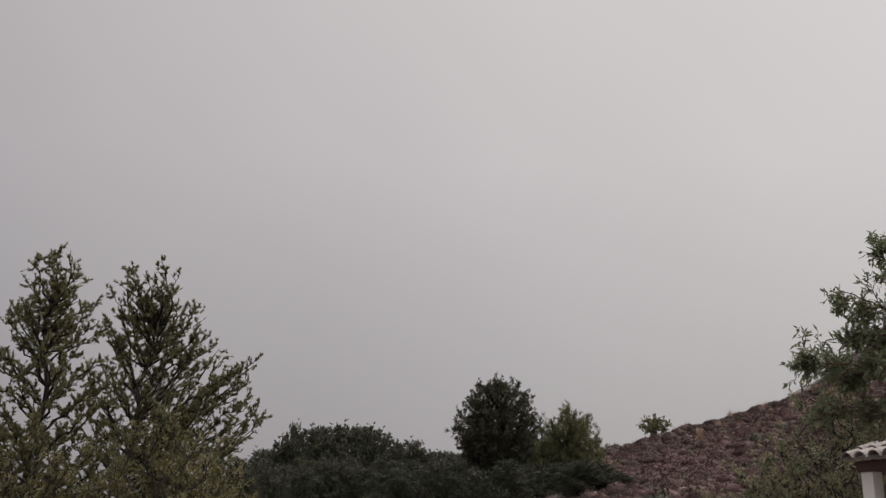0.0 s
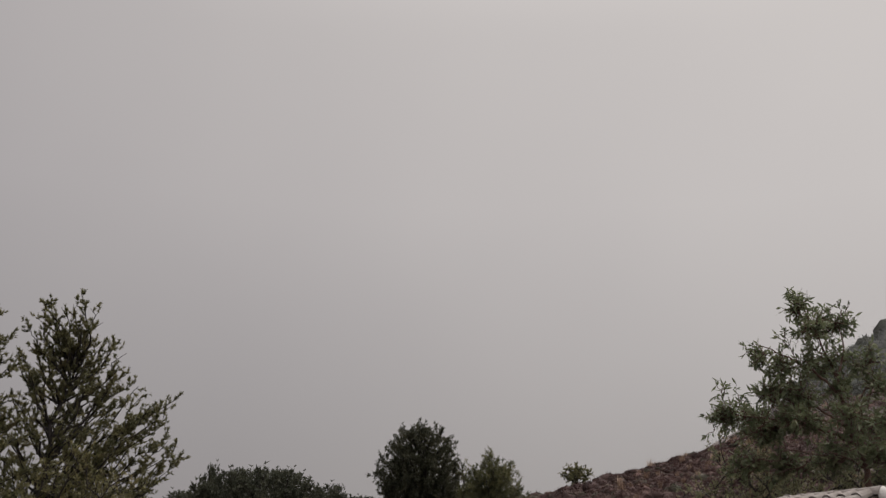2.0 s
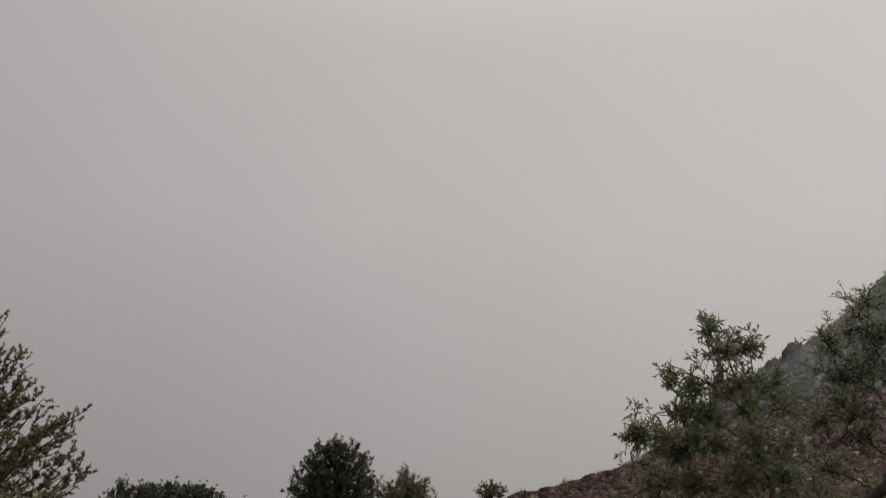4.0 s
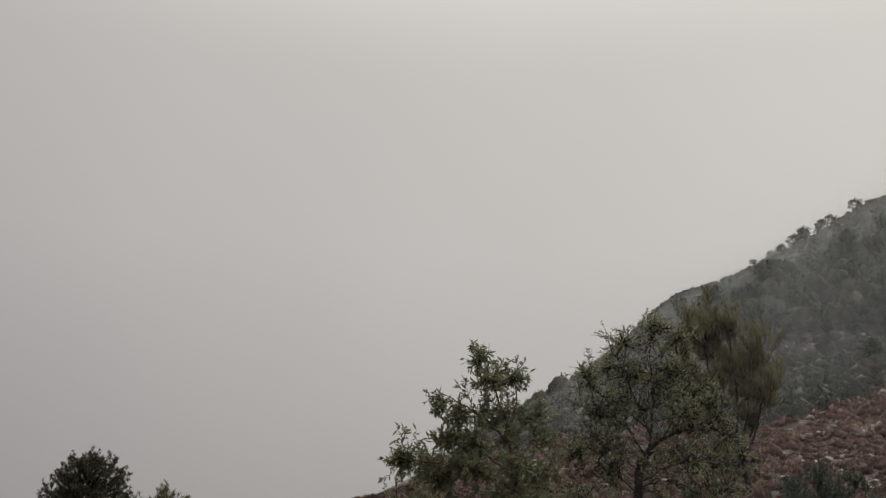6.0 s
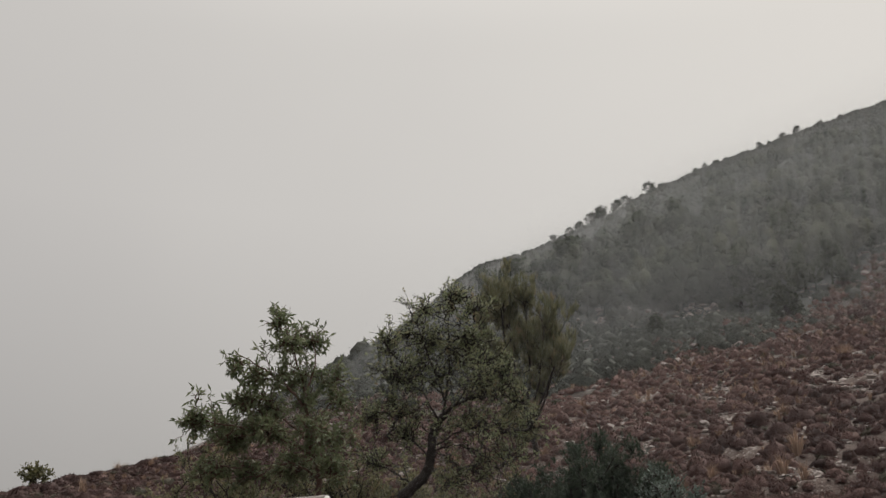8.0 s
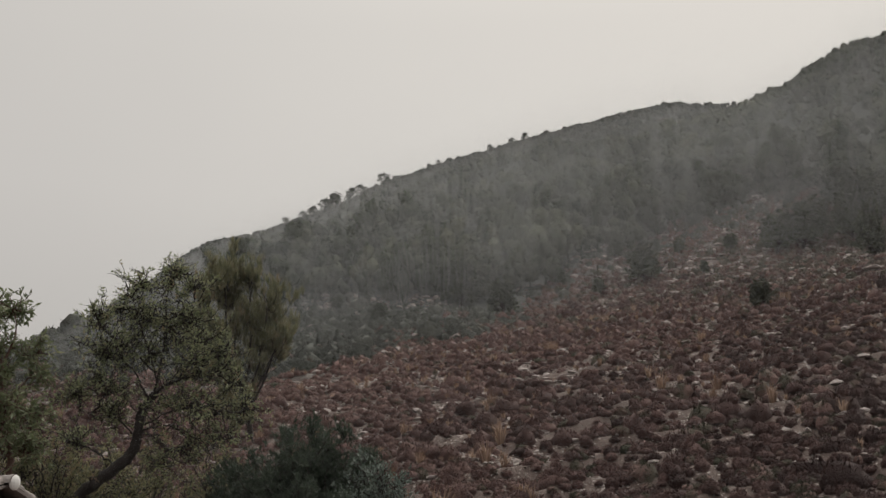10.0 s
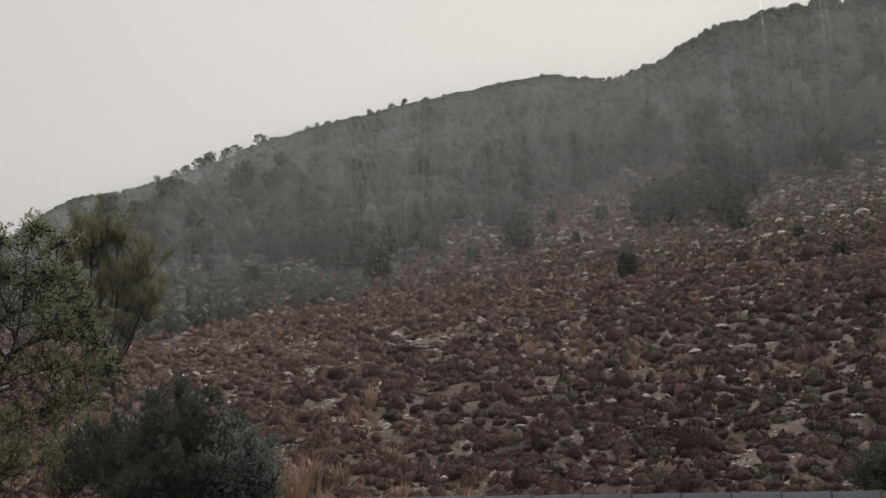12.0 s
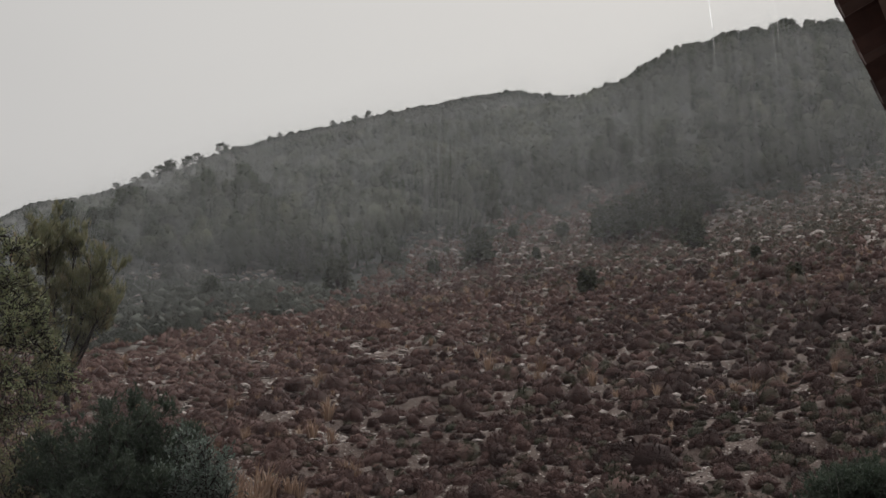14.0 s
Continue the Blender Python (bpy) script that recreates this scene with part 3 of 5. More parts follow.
def hillside_stones():
    tpl = [stone(RNG) for _ in range(6)]
    soup = Soup()
    for cell, d0, d1, common in ((0.24, 15.5, 30, 0.11), (0.4, 29, 62, 0.19), (0.72, 58, 150, 0.27)):
        p, az, d = plot(cell, 14, 92, d0, d1)
        el = over_eye(p, d)
        bare = openness(az, d) + RNG.normal(0, 0.1, len(p))
        scree = (el > 15.2) & (az > 56) | (el > 12.4) & (az > 40) & (az < 50)
        keep = ((bare > np.interp(d, [18, 30, 60, 100], [0.2, 0.17, 0.15, 0.12]) - 0.18 * scree) | (RNG.uniform(size=len(p)) < np.where(scree, 0.3, np.interp(az, [50, 60], [0.11, 0.07])))) & (el < np.interp(az, *WOODS_EL) + 0.5) & (RNG.uniform(size=len(p)) < np.interp(az, [20, 34, 40], [0.05, 0.25, 0.85]))
        p, az, d = p[keep], az[keep], d[keep]
        size = np.clip(RNG.lognormal(math.log(common), 0.5, len(p)), common * 0.4, common * 2.6) * np.where(scree[keep], 1.5, 1.0)
        pick = RNG.integers(0, 6, len(p))
        for k in range(6):
            q = pick == k
            soup.scatter(tpl[k], p[q] + np.stack([0 * size[q], 0 * size[q], 0.12 * size[q]], 1), size[q], RNG.uniform(0, 6.28, q.sum()), np.full(q.sum(), 0.5), RNG.uniform(0.7, 1.5, q.sum()))
    return tagged(soup.link("pale_stones", M_STONE), "pale limestone rubble scattered over the slope", "stones", kind="stuff")


hillside_shrubs()
hillside_grass()
hillside_stones()


def far_crown(rng, n, tall, fine=1.0, sides=6, heart=1.0):
    """A distant pine: knobbly lobes of packed needles set with many shoots, and a stem."""
    s = Soup()
    lobes = np.clip(rng.normal(size=(6, 3)), -1.2, 1.2) * [0.2, 0.2, 0.2] + [0, 0, 0.56]
    lobes[0] = [0, 0, 0.86]
    for c in lobes:
        w = rng.uniform(0.34, 0.56) * (0.75 if c[2] > 0.75 else 1.0)
        body, tri = lump(rng, sides, 5, 0.5, 4, 0.5, -0.47)
        s.add((body * w * heart + c) * [1, 1, tall], tri, rng.normal(-0.04, 0.04))
        m = n // 6
        d = unit(rng.normal(size=(m, 3)) + [0, 0, 0.15])
        p = c + d * w * [0.47, 0.47, 0.44] * rng.uniform(0.85, 1.15, (m, 1))
        face = unit(d + rng.normal(size=(m, 3)) * 0.6)
        a = unit(np.cross(face, rng.normal(size=(m, 3)))) * 0.05 * fine
        b = np.cross(face, a)
        v = np.stack([p - a - b * 0.5, p + a - b * 0.5, p + b * rng.uniform(0.8, 1.8, (m, 1))], 1).reshape(-1, 3) * [1, 1, tall]
        s.add(v, np.arange(m * 3).reshape(-1, 3), np.repeat(rng.normal(0.03, 0.05, m), 3))
    tube(s, [[0, 0, -0.1], [0.02, 0, 0.35 * tall], [0, 0.02, 0.75 * tall]], [0.035, 0.025, 0.01], 4, -0.4)
    return np.concatenate(s.v), np.concatenate(s.t), np.concatenate(s.tone)


def far_woods():
    close = [far_crown(RNG, 360, t, 0.7, 7, 0.86) for t in (1.0, 1.15, 0.9, 1.3)]
    away = [far_crown(RNG, 150, t, 0.85, 5, 0.86) for t in (1.0, 1.15, 0.9, 1.25)]
    skyline = [far_crown(RNG, 420, t, 0.95, 6, 0.7) for t in (1.0, 1.2, 0.85, 1.3)]
    soup = Soup()
    p, az, d = plot(2.9, 26, 89, 66, 332)
    more = plot(2.1, 65, 89, 195, 232)
    p, az, d = [np.concatenate(k) for k in zip((p, az, d), more)]
    d1, d2 = np.interp(az, *SPUR_D), np.interp(az, *RIDGE_D)
    rel = (d - d1) / (d2 - d1)
    el = over_eye(p, d)
    dens = np.where(az > 67, 1.0, np.interp(rel, [0.05, 0.35, 0.6, 0.85, 1.0], [1.0, 1.0, 0.75, 0.35, 0.15])) * np.clip(1.0 + 1.3 * fbm(p[:, 0] / 22, p[:, 1] / 22, 3), 0.3, 1.4) * np.interp(az, [26, 36, 42], [0.0, 0.25, 1.0])
    keep = (el > np.interp(az, *WOODS_EL) + 0.9 * fbm(p[:, 0] / 12, p[:, 1] / 12, 2)) & (rel < 1.01) & (RNG.uniform(size=len(p)) < dens) & ~((np.abs(az - 41.3) < 1.1) & (el > 17.2) & (el < 19.9))
    p, az, d, rel = p[keep], az[keep], d[keep], rel[keep]
    size = RNG.lognormal(math.log(4.0), 0.26, len(p)) * np.where(az > 67, 1.0, np.interp(rel, [0.3, 0.9], [1.0, 0.6]))
    under = np.degrees(np.arctan2(p[:, 2] + size * 1.1 - 1.6, d)) < np.interp(az, *RIDGE_EL) + np.interp(az, [64.5, 66, 68, 71], [0.0, 0.3, 0.42, 0.7])
    p, az, d, size = p[under], az[under], d[under], size[under]
    # crowns beyond 135 m get a lighter tone, imitating haze
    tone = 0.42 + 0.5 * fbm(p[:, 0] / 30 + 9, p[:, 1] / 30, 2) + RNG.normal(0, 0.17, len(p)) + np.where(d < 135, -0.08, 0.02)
    crest = (az > 65) & (d > np.interp(az, *RIDGE_D) - 16)
    for templates, zone in ((close, (d < 140) & ~crest), (away, (d >= 140) & ~crest), (skyline, crest)):
        pick = RNG.integers(0, len(templates), len(p))
        for k, tpl in enumerate(templates):
            q = zone & (pick == k)
            soup.scatter(tpl, p[q] - [0, 0, 0.2], size[q], RNG.uniform(0, 6.28, q.sum()), tone[q])
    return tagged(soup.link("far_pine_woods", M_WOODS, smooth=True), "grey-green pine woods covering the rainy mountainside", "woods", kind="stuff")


def far_scrub():
    close = [dome(RNG, 30, 0.16, h, 6, 3) for h in (0.4, 0.5, 0.6)]
    away = [dome(RNG, 22, 0.2, h, 6, 4) for h in (0.4, 0.5, 0.45)]
    soup = Soup()
    p, az, d = [np.concatenate(k) for k in zip(field(4200, 26, 90, 62, 330), field(2600, 30, 90, 62, 140), field(1100, 37, 51, 57, 96), field(8500, 16, 70, 276, 324), field(3200, 18, 40, 58, 265))]
    el = over_eye(p, d)
    keep = ~((np.abs(az - 41.3) < 0.9) & (el > 18.0) & (el < 19.8)) & (el > np.interp(az, *BROWN_EL) - 1.2) & (d > 56) & (d < np.interp(az, *RIDGE_D) + 4)
    p, az, d = p[keep], az[keep], d[keep]
    rel = np.clip((d - np.interp(az, *SPUR_D)) / (np.interp(az, *RIDGE_D) - np.interp(az, *SPUR_D)), 0, 1)
    size = RNG.lognormal(math.log(1.35), 0.4, len(p)) * np.interp(rel, [0, 0.12, 0.3, 0.8, 1.0], [0.75, 0.85, 1.1, 1.0, 0.72])
    tone = 0.45 + 0.5 * fbm(p[:, 0] / 20 + 5, p[:, 1] / 20, 3) + RNG.normal(0, 0.15, len(p))
    pick = RNG.integers(0, 3, len(p))
    for templates, zone in ((close, d < 140), (away, d >= 140)):
        for k in range(3):
            q = zone & (pick == k)
            soup.scatter(templates[k], p[q], size[q], RNG.uniform(0, 6.28, q.sum()), tone[q])
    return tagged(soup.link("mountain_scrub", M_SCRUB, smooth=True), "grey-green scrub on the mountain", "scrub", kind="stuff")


far_scrub()
far_woods()

# ---- trees ----


def crown_tree(name, seed, base, fork, tips, leaf, bark, foliage, thick, label, category="tree", twigs=9, twig_len=0.55, bend=0.5, up=0.35, bare=0.0, inner=0.22, lobes=(), spread=1.1, boughs=(), shoots=0, shoot=0.7):
    """A tree with limbs from a fork to the given ends (x right, y away, z up from its foot), side twigs along them, and leaves on the twigs.
    boughs: its trunk and main limbs as (path, radius), where their run is known; leaf masses then grow from the nearest of them."""
    rng = np.random.default_rng(seed)
    az = math.atan2(base[0], base[1])
    frame_m = Matrix.Translation(base) @ Matrix.Rotation(-az, 4, "Z")
    tree = tagged(new(name), label, category)
    tree.matrix_world = frame_m
    wood, crown = Soup(), Soup()
    fork = np.asarray(fork, float)
    trunk = wander(rng, [0, 0, -0.3], fork, 9, 0.35)
    joints = []
    if boughs:
        for path, radius in boughs:
            run = flowing(rng, path)
            tube(wood, run, np.linspace(radius, radius * (0.6 if radius == boughs[0][1] else 0.2), len(run)), 8)
            joints.append(run[len(run) // 3:])
        joints = np.concatenate(joints)
    else:
        tube(wood, trunk, np.linspace(thick, thick * 0.62, 9), 8)
    starts, dirs = [], []
    limbs = []
    for tip in tips:
        tip = np.asarray(tip, float)
        k = rng.integers(5, 9) if tip[2] < fork[2] + 0.8 else 8
        limb = wander(rng, trunk[k], tip, 12, bend)
        limb[:, 2] += np.sin(np.linspace(0, np.pi, 12)) * 0.06 * np.linalg.norm(tip - trunk[k])
        tube(wood, limb, np.linspace(thick * 0.42, 0.008, 12), 5)
        limbs.append(limb)
    for _ in range(shoots):
        p = joints[rng.integers(len(joints) // 12, len(joints))]
        d = unit(rng.normal(size=3) * [1, 1, 0.8] + np.array([0, 0, up]))
        sub = wander(rng, p, p + d * shoot * rng.uniform(0.5, 1.3), 12, 0.5)
        tube(wood, sub, np.linspace(0.012, 0.004, 12), 4)
        limbs.append(sub)
    for centre, reach, count in lobes:
        centre, reach = np.asarray(centre, float), np.asarray(reach, float)
        k = rng.integers(4, 8) if centre[2] < fork[2] + 0.6 else 8
        foot = trunk[k]
        if boughs:
            away = np.linalg.norm((joints - centre) * [1, 0.6, 1], axis=1) + 1.2 * np.clip(joints[:, 2] - centre[2] + 0.1, 0, 9)
            foot = joints[np.argmin(away)]
        limb = wander(rng, foot, centre, 12, bend)
        tube(wood, limb, np.linspace(thick * (0.16 if boughs else 0.3), 0.011, 12), 5)
        for _ in range(int(count * spread ** 2)):
            out = unit(rng.normal(size=3)) * reach * rng.uniform(0.25, 1.0) * spread
            sub = wander(rng, limb[rng.integers(7, 12)], centre + out, 12, 0.4)
            tube(wood, sub, np.linspace(0.011, 0.005, 12), 4)
            limbs.append(sub)
    for limb in limbs:
        trunk_end, tip = limb[0], limb[11]
        ln = np.linalg.norm(tip - trunk_end)
        for _ in range(int(twigs * max(ln, 0.6))):
            u = rng.uniform(inner, 1.0)
            p = limb[min(int(u * 11), 10)] + (limb[min(int(u * 11) + 1, 11)] - limb[min(int(u * 11), 10)]) * ((u * 11) % 1)
            along = unit(limb[11] - limb[0])
            d = unit(rng.normal(size=3) * 0.8 + along * 0.55 + np.array([0, 0, up]))
            l2 = twig_len * rng.uniform(0.45, 1.25) * (1.15 - 0.5 * u)
            tw = wander(rng, p, p + d * l2, 5, 0.5)
            tube(wood, tw, np.linspace(0.009, 0.003, 5), 3)
            if rng.uniform() >= bare:
                starts.append(tw)
                dirs.append(d)
    starts, dirs = np.array(starts), np.array(dirs)
    n = len(starts)
    if leaf["kind"] == "leaf":
        per = leaf["per"]
        u = rng.uniform(0.15, 1.0, (n, per)) * 3.999
        i = u.astype(int)
        rows = np.arange(n)[:, None]
        pts = starts[rows, i] + (starts[rows, i + 1] - starts[rows, i]) * (u - i)[..., None]
        ax = dirs[:, None] * 0.7 + rng.normal(size=(n, per, 3)) * 0.75 + np.array([0, 0, leaf.get("droop", -0.2)])
        m = n * per
        tone = np.repeat(rng.normal(leaf.get("tone", 0.45), 0.16, n), per) + rng.normal(0, 0.1, m)
        leaves(crown, rng, pts.reshape(-1, 3), ax.reshape(-1, 3), leaf["length"] * rng.uniform(0.6, 1.2, m), leaf["width"] * rng.uniform(0.7, 1.2, m), tone)
    else:
        per = leaf["per"]
        u = rng.uniform(0.25, 1.0, (n, per)) * 3.999
        i = u.astype(int)
        rows = np.arange(n)[:, None]
        pts = starts[rows, i] + (starts[rows, i + 1] - starts[rows, i]) * (u - i)[..., None] + rng.normal(0, leaf.get("loose", 0.04), (n, per, 3))
        ax = dirs[:, None] + rng.normal(size=(n, per, 3)) * 0.5 + np.array([0, 0, leaf.get("lift", 0.5)])
        tone = np.repeat(rng.normal(leaf.get("tone", 0.4), 0.15, n), per)
        tufts(crown, rng, pts.reshape(-1, 3), ax.reshape(-1, 3), leaf["length"], leaf["width"], tone, leaf["needles"], leaf.get("spread", 0.55))
    wood.link("trunk", bark, tree, smooth=True)
    crown.link("crown", foliage, tree)
    return tree


def cone_tips(rng, n, bottom, top, radius, lop=0.0, power=0.8):
    """Limb ends over a rounded cone."""
    out = []
    for k in range(n):
        u = (k + rng.uniform(0, 1)) / n
        z = bottom + (top - bottom) * u
        r = radius * (1 - u) ** power * rng.uniform(0.75, 1.1) + 0.12
        a = k * 2.4 + rng.uniform(-0.4, 0.4)
        out.append((r * math.cos(a) + lop * r, r * math.sin(a), z))
    return out


def conifer(name, seed, base, height, tips, foliage, bark, label, thick=0.12, tuft=None, twigs=10, twig_len=0.5, category="tree", lean=(0, 0)):
    """A pine with one stem to the top, limbs sweeping up and out from it, and needle tufts."""
    rng = np.random.default_rng(seed)
    tuft = tuft or {"per": 5, "length": 0.11, "width": 0.006, "needles": 9}
    az = math.atan2(base[0], base[1])
    tree = tagged(new(name), label, category)
    tree.matrix_world = Matrix.Translation(base) @ Matrix.Rotation(-az, 4, "Z")
    wood, crown = Soup(), Soup()
    stem = wander(rng, [0, 0, -0.3], [lean[0], lean[1], height * 0.97], 20, 0.25)
    tube(wood, stem, np.linspace(thick, 0.012, 20), 8)
    tw_all, dir_all = [], []
    for tip in list(tips) + [(lean[0], lean[1], height)]:
        tip = np.asarray(tip, float)
        reach = math.hypot(tip[0], tip[1])
        zi = np.clip(tip[2] - reach * rng.uniform(0.5, 0.95), 0.05 * height, height * 0.9)
        k = int(np.clip(zi / height * 19, 1, 18))
        limb = wander(rng, stem[k], tip, 9, 0.35)
        tube(wood, limb, np.linspace(0.2 * thick + 0.008, 0.005, 9), 4)
        ln = np.linalg.norm(tip - stem[k])
        along = unit(limb[8] - limb[0])
        for _ in range(max(3, int(twigs * ln))):
            u = rng.uniform(0.2, 1.0) * 7.99
            i = int(u)
            p = limb[i] + (limb[i + 1] - limb[i]) * (u - i)
            d = unit(rng.normal(size=3) * 0.7 + along * 0.6 + np.array([0, 0, 0.45]))
            tw = wander(rng, p, p + d * twig_len * rng.uniform(0.4, 1.2), 4, 0.4)
            tube(wood, tw, [0.007, 0.005, 0.004, 0.003], 3)
            tw_all.append(tw)
            dir_all.append(d)
    tw_all, dir_all = np.array(tw_all), np.array(dir_all)
    n, per = len(tw_all), tuft["per"]
    u = rng.uniform(0.1, 1.0, (n, per)) * 2.999
    i = u.astype(int)
    rows = np.arange(n)[:, None]
    pts = tw_all[rows, i] + (tw_all[rows, i + 1] - tw_all[rows, i]) * (u - i)[..., None] + rng.normal(0, tuft.get("loose", 0.03), (n, per, 3))
    ax = dir_all[:, None] + rng.normal(size=(n, per, 3)) * 0.4 + np.array([0, 0, 0.35])
    tone = np.repeat(rng.normal(tuft.get("tone", 0.42), 0.15, n), per)
    tufts(crown, rng, pts.reshape(-1, 3), ax.reshape(-1, 3), tuft["length"], tuft["width"], tone, tuft["needles"], tuft.get("spread", 0.55))
    wood.link("trunk", bark, tree, smooth=True)
    crown.link("crown", foliage, tree)
    return tree


def polar_tips(base_az, d, base_z, places, rng, depth=0.9, turn=0.0):
    """Limb ends given by bearing and height over the eye (degrees), as places from the foot of a tree d metres off."""
    return [(d * math.sin(radians(a + turn - base_az)), rng.uniform(-depth, depth), 1.6 + d * math.tan(radians(e)) - base_z) for a, e in places]


def polar_path(base_az, d, base_z, places, depths, turn=0.0):
    """A limb's run, given by bearing and height over the eye (degrees) and how far it swings away from the eye."""
    return [(d * math.sin(radians(a + turn - base_az)), q, 1.6 + d * math.tan(radians(e)) - base_z) for (a, e), q in zip(places, depths)]


def polar_lobes(base_az, d, base_z, places, rng, depth=0.8, turn=0.0):
    """Leaf masses given by bearing, height over the eye, half width and half height (degrees) and a count of branches."""
    k = d * math.tan(radians(1.0))
    return [((d * math.sin(radians(a + turn - base_az)), rng.uniform(-depth, depth), 1.6 + d * math.tan(radians(e)) - base_z), (w * k, min(w, 1.2) * k, h * k), n) for a, e, w, h, n in places]


# ends of the limbs that make the outlines of the two slender pines (bearing and height over the eye)
PINE_1 = [(-21.4, 15.4), (-21.9, 14.8), (-22.4, 14.3), (-20.8, 15.1), (-20.2, 14.5), (-22.8, 13.2), (-23.0, 12.4), (-20.1, 13.3), (-19.9, 12.5), (-19.3, 12.4), (-23.2, 11.8), (-22.1, 13.7), (-20.9, 13.8), (-21.3, 12.6), (-22.4, 11.9), (-20.4, 11.8), (-23.3, 10.9), (-19.2, 11.3), (-22.7, 10.1)]
PINE_2 = [(-10.8, 9.6), (-11.2, 9.7), (-11.0, 9.2), (-11.8, 9.4), (-12.1, 9.0), (-10.3, 7.2), (-10.9, 6.9), (-11.3, 8.2), (-17.5, 14.6), (-16.0, 14.8), (-17.9, 14.2), (-16.9, 14.2), (-15.4, 14.5), (-18.0, 13.5), (-14.7, 13.7), (-18.4, 12.6), (-13.8, 12.8), (-18.8, 11.8), (-12.9, 11.7), (-12.3, 10.9), (-13.5, 11.4), (-12.2, 10.0), (-10.5, 9.9), (-11.5, 9.3), (-10.6, 7.8), (-9.7, 6.9), (-11.3, 7.0), (-10.5, 6.0), (-11.5, 5.2), (-14.9, 12.6), (-16.4, 13.1), (-15.9, 11.3), (-17.1, 11.2), (-14.0, 10.2), (-18.2, 10.8), (-12.7, 8.5), (-13.4, 7.2)]


def the_trees():
    rng = np.random.default_rng(5)
    # two slender pines beside the garden
    tuft = {"per": 7, "length": 0.07, "width": 0.011, "needles": 6, "tone": 0.5, "loose": 0.008, "spread": 0.5}
    b = at(-21.3, 19.5)
    conifer("pine_tree", 21, b, 6.5 - b[2], cone_tips(rng, 92, 0.4, 6.2 - b[2], 2.0, -0.05, 0.5) + polar_tips(-21.3, 19.5, b[2], PINE_1, rng, 0.6) + cone_tips(rng, 26, 0.3, 3.0, 1.95, 0.0, 0.3), M_PINE, M_BARK, "tall slender pine with thin see-through foliage", 0.1, tuft, 14.5, 0.24)
    b = at(-16.6, 21)
    tips = cone_tips(rng, 84, 0.3, 6.5 - b[2], 2.0, 0.0, 0.55) + polar_tips(-16.6, 21, b[2], PINE_2, rng, 0.6) + polar_tips(-16.6, 21, b[2], [(-10.6, 9.7), (-12.0, 9.0), (-9.9, 6.9), (-10.6, 6.2), (-17.7, 14.2), (-16.1, 14.5), (-17.3, 13.6), (-18.3, 13.0), (-15.8, 13.8), (-15.2, 13.3), (-17.8, 12.3), (-18.6, 11.4), (-14.4, 12.9), (-13.3, 12.1), (-14.1, 12.6), (-12.6, 10.8), (-10.6, 8.2), (-11.4, 7.4), (-10.4, 7.0), (-12.6, 7.8), (-11.4, 9.2), (-13.0, 9.6), (-13.5, 11.0)], rng, 0.5)
    conifer("pine_tree", 22, b, 6.6 - b[2], tips, M_PINE, M_BARK, "pine with a broad open crown and sky showing through", 0.11, tuft, 11.5, 0.24)
    # almonds on the bank
    d = 18.0
    b = at(25.9, d)
    run = lambda places, depths: polar_path(25.9, d, b[2], places, depths, 0.8)
    boughs = [(run([(25.9, 2.0), (25.9, 6.2), (25.7, 7.7), (25.3, 8.6)], (0, 0, 0.05, 0)), 0.06),
              (run([(25.3, 8.6), (25.1, 10.3), (24.9, 11.7), (24.3, 13.3), (23.6, 15.2)], (0, 0, 0.1, 0.1, 0)), 0.04),
              (run([(25.1, 10.3), (24.0, 11.6), (22.6, 12.5), (21.0, 13.3)], (0, -0.1, -0.2, -0.2)), 0.028),
              (run([(25.5, 8.0), (24.2, 8.6), (22.4, 9.2), (20.6, 9.5), (19.2, 9.7)], (0, -0.2, -0.3, -0.2, -0.1)), 0.03),
              (run([(25.3, 8.7), (24.4, 9.6), (23.0, 10.6), (22.0, 11.2)], (0, 0.2, 0.3, 0.3)), 0.026),
              (run([(24.9, 11.2), (25.4, 13.0), (25.2, 14.6)], (0, 0.1, 0.2)), 0.022),
              (run([(25.2, 9.4), (26.1, 10.6), (26.8, 12.2)], (0, 0.2, 0.2)), 0.026),
              (run([(25.8, 6.8), (24.6, 7.4), (23.4, 7.4)], (0, -0.3, -0.5)), 0.024)]
    masses = polar_lobes(25.9, d, b[2], [(23.2, 14.9, 0.84, 0.72, 6), (24.9, 14.5, 1.08, 0.96, 9), (24.0, 13.7, 1.08, 0.84, 7), (24.8, 12.6, 1.08, 0.84, 6), (20.9, 12.9, 0.60, 0.60, 6), (22.2, 12.2, 1.08, 0.54, 6), (23.6, 12.1, 0.72, 0.48, 4), (19.1, 9.6, 0.84, 0.48, 9), (20.3, 9.6, 0.84, 0.72, 9), (21.7, 10.6, 0.96, 0.84, 12), (23.0, 10.8, 1.20, 0.84, 9), (26.5, 12.2, 0.84, 0.60, 6), (27.0, 11.0, 0.72, 0.60, 6), (25.2, 10.8, 0.96, 0.72, 6), (21.2, 8.8, 1.56, 0.96, 14), (23.0, 9.2, 1.56, 0.96, 14), (25.4, 9.2, 1.20, 0.84, 9), (26.8, 9.2, 0.96, 0.84, 8), (19.8, 7.2, 1.44, 0.84, 9), (24.2, 7.4, 1.56, 0.96, 10), (22.0, 7.0, 1.68, 0.96, 12), (26.6, 7.2, 1.20, 0.84, 8)], rng, 0.5, 0.8)
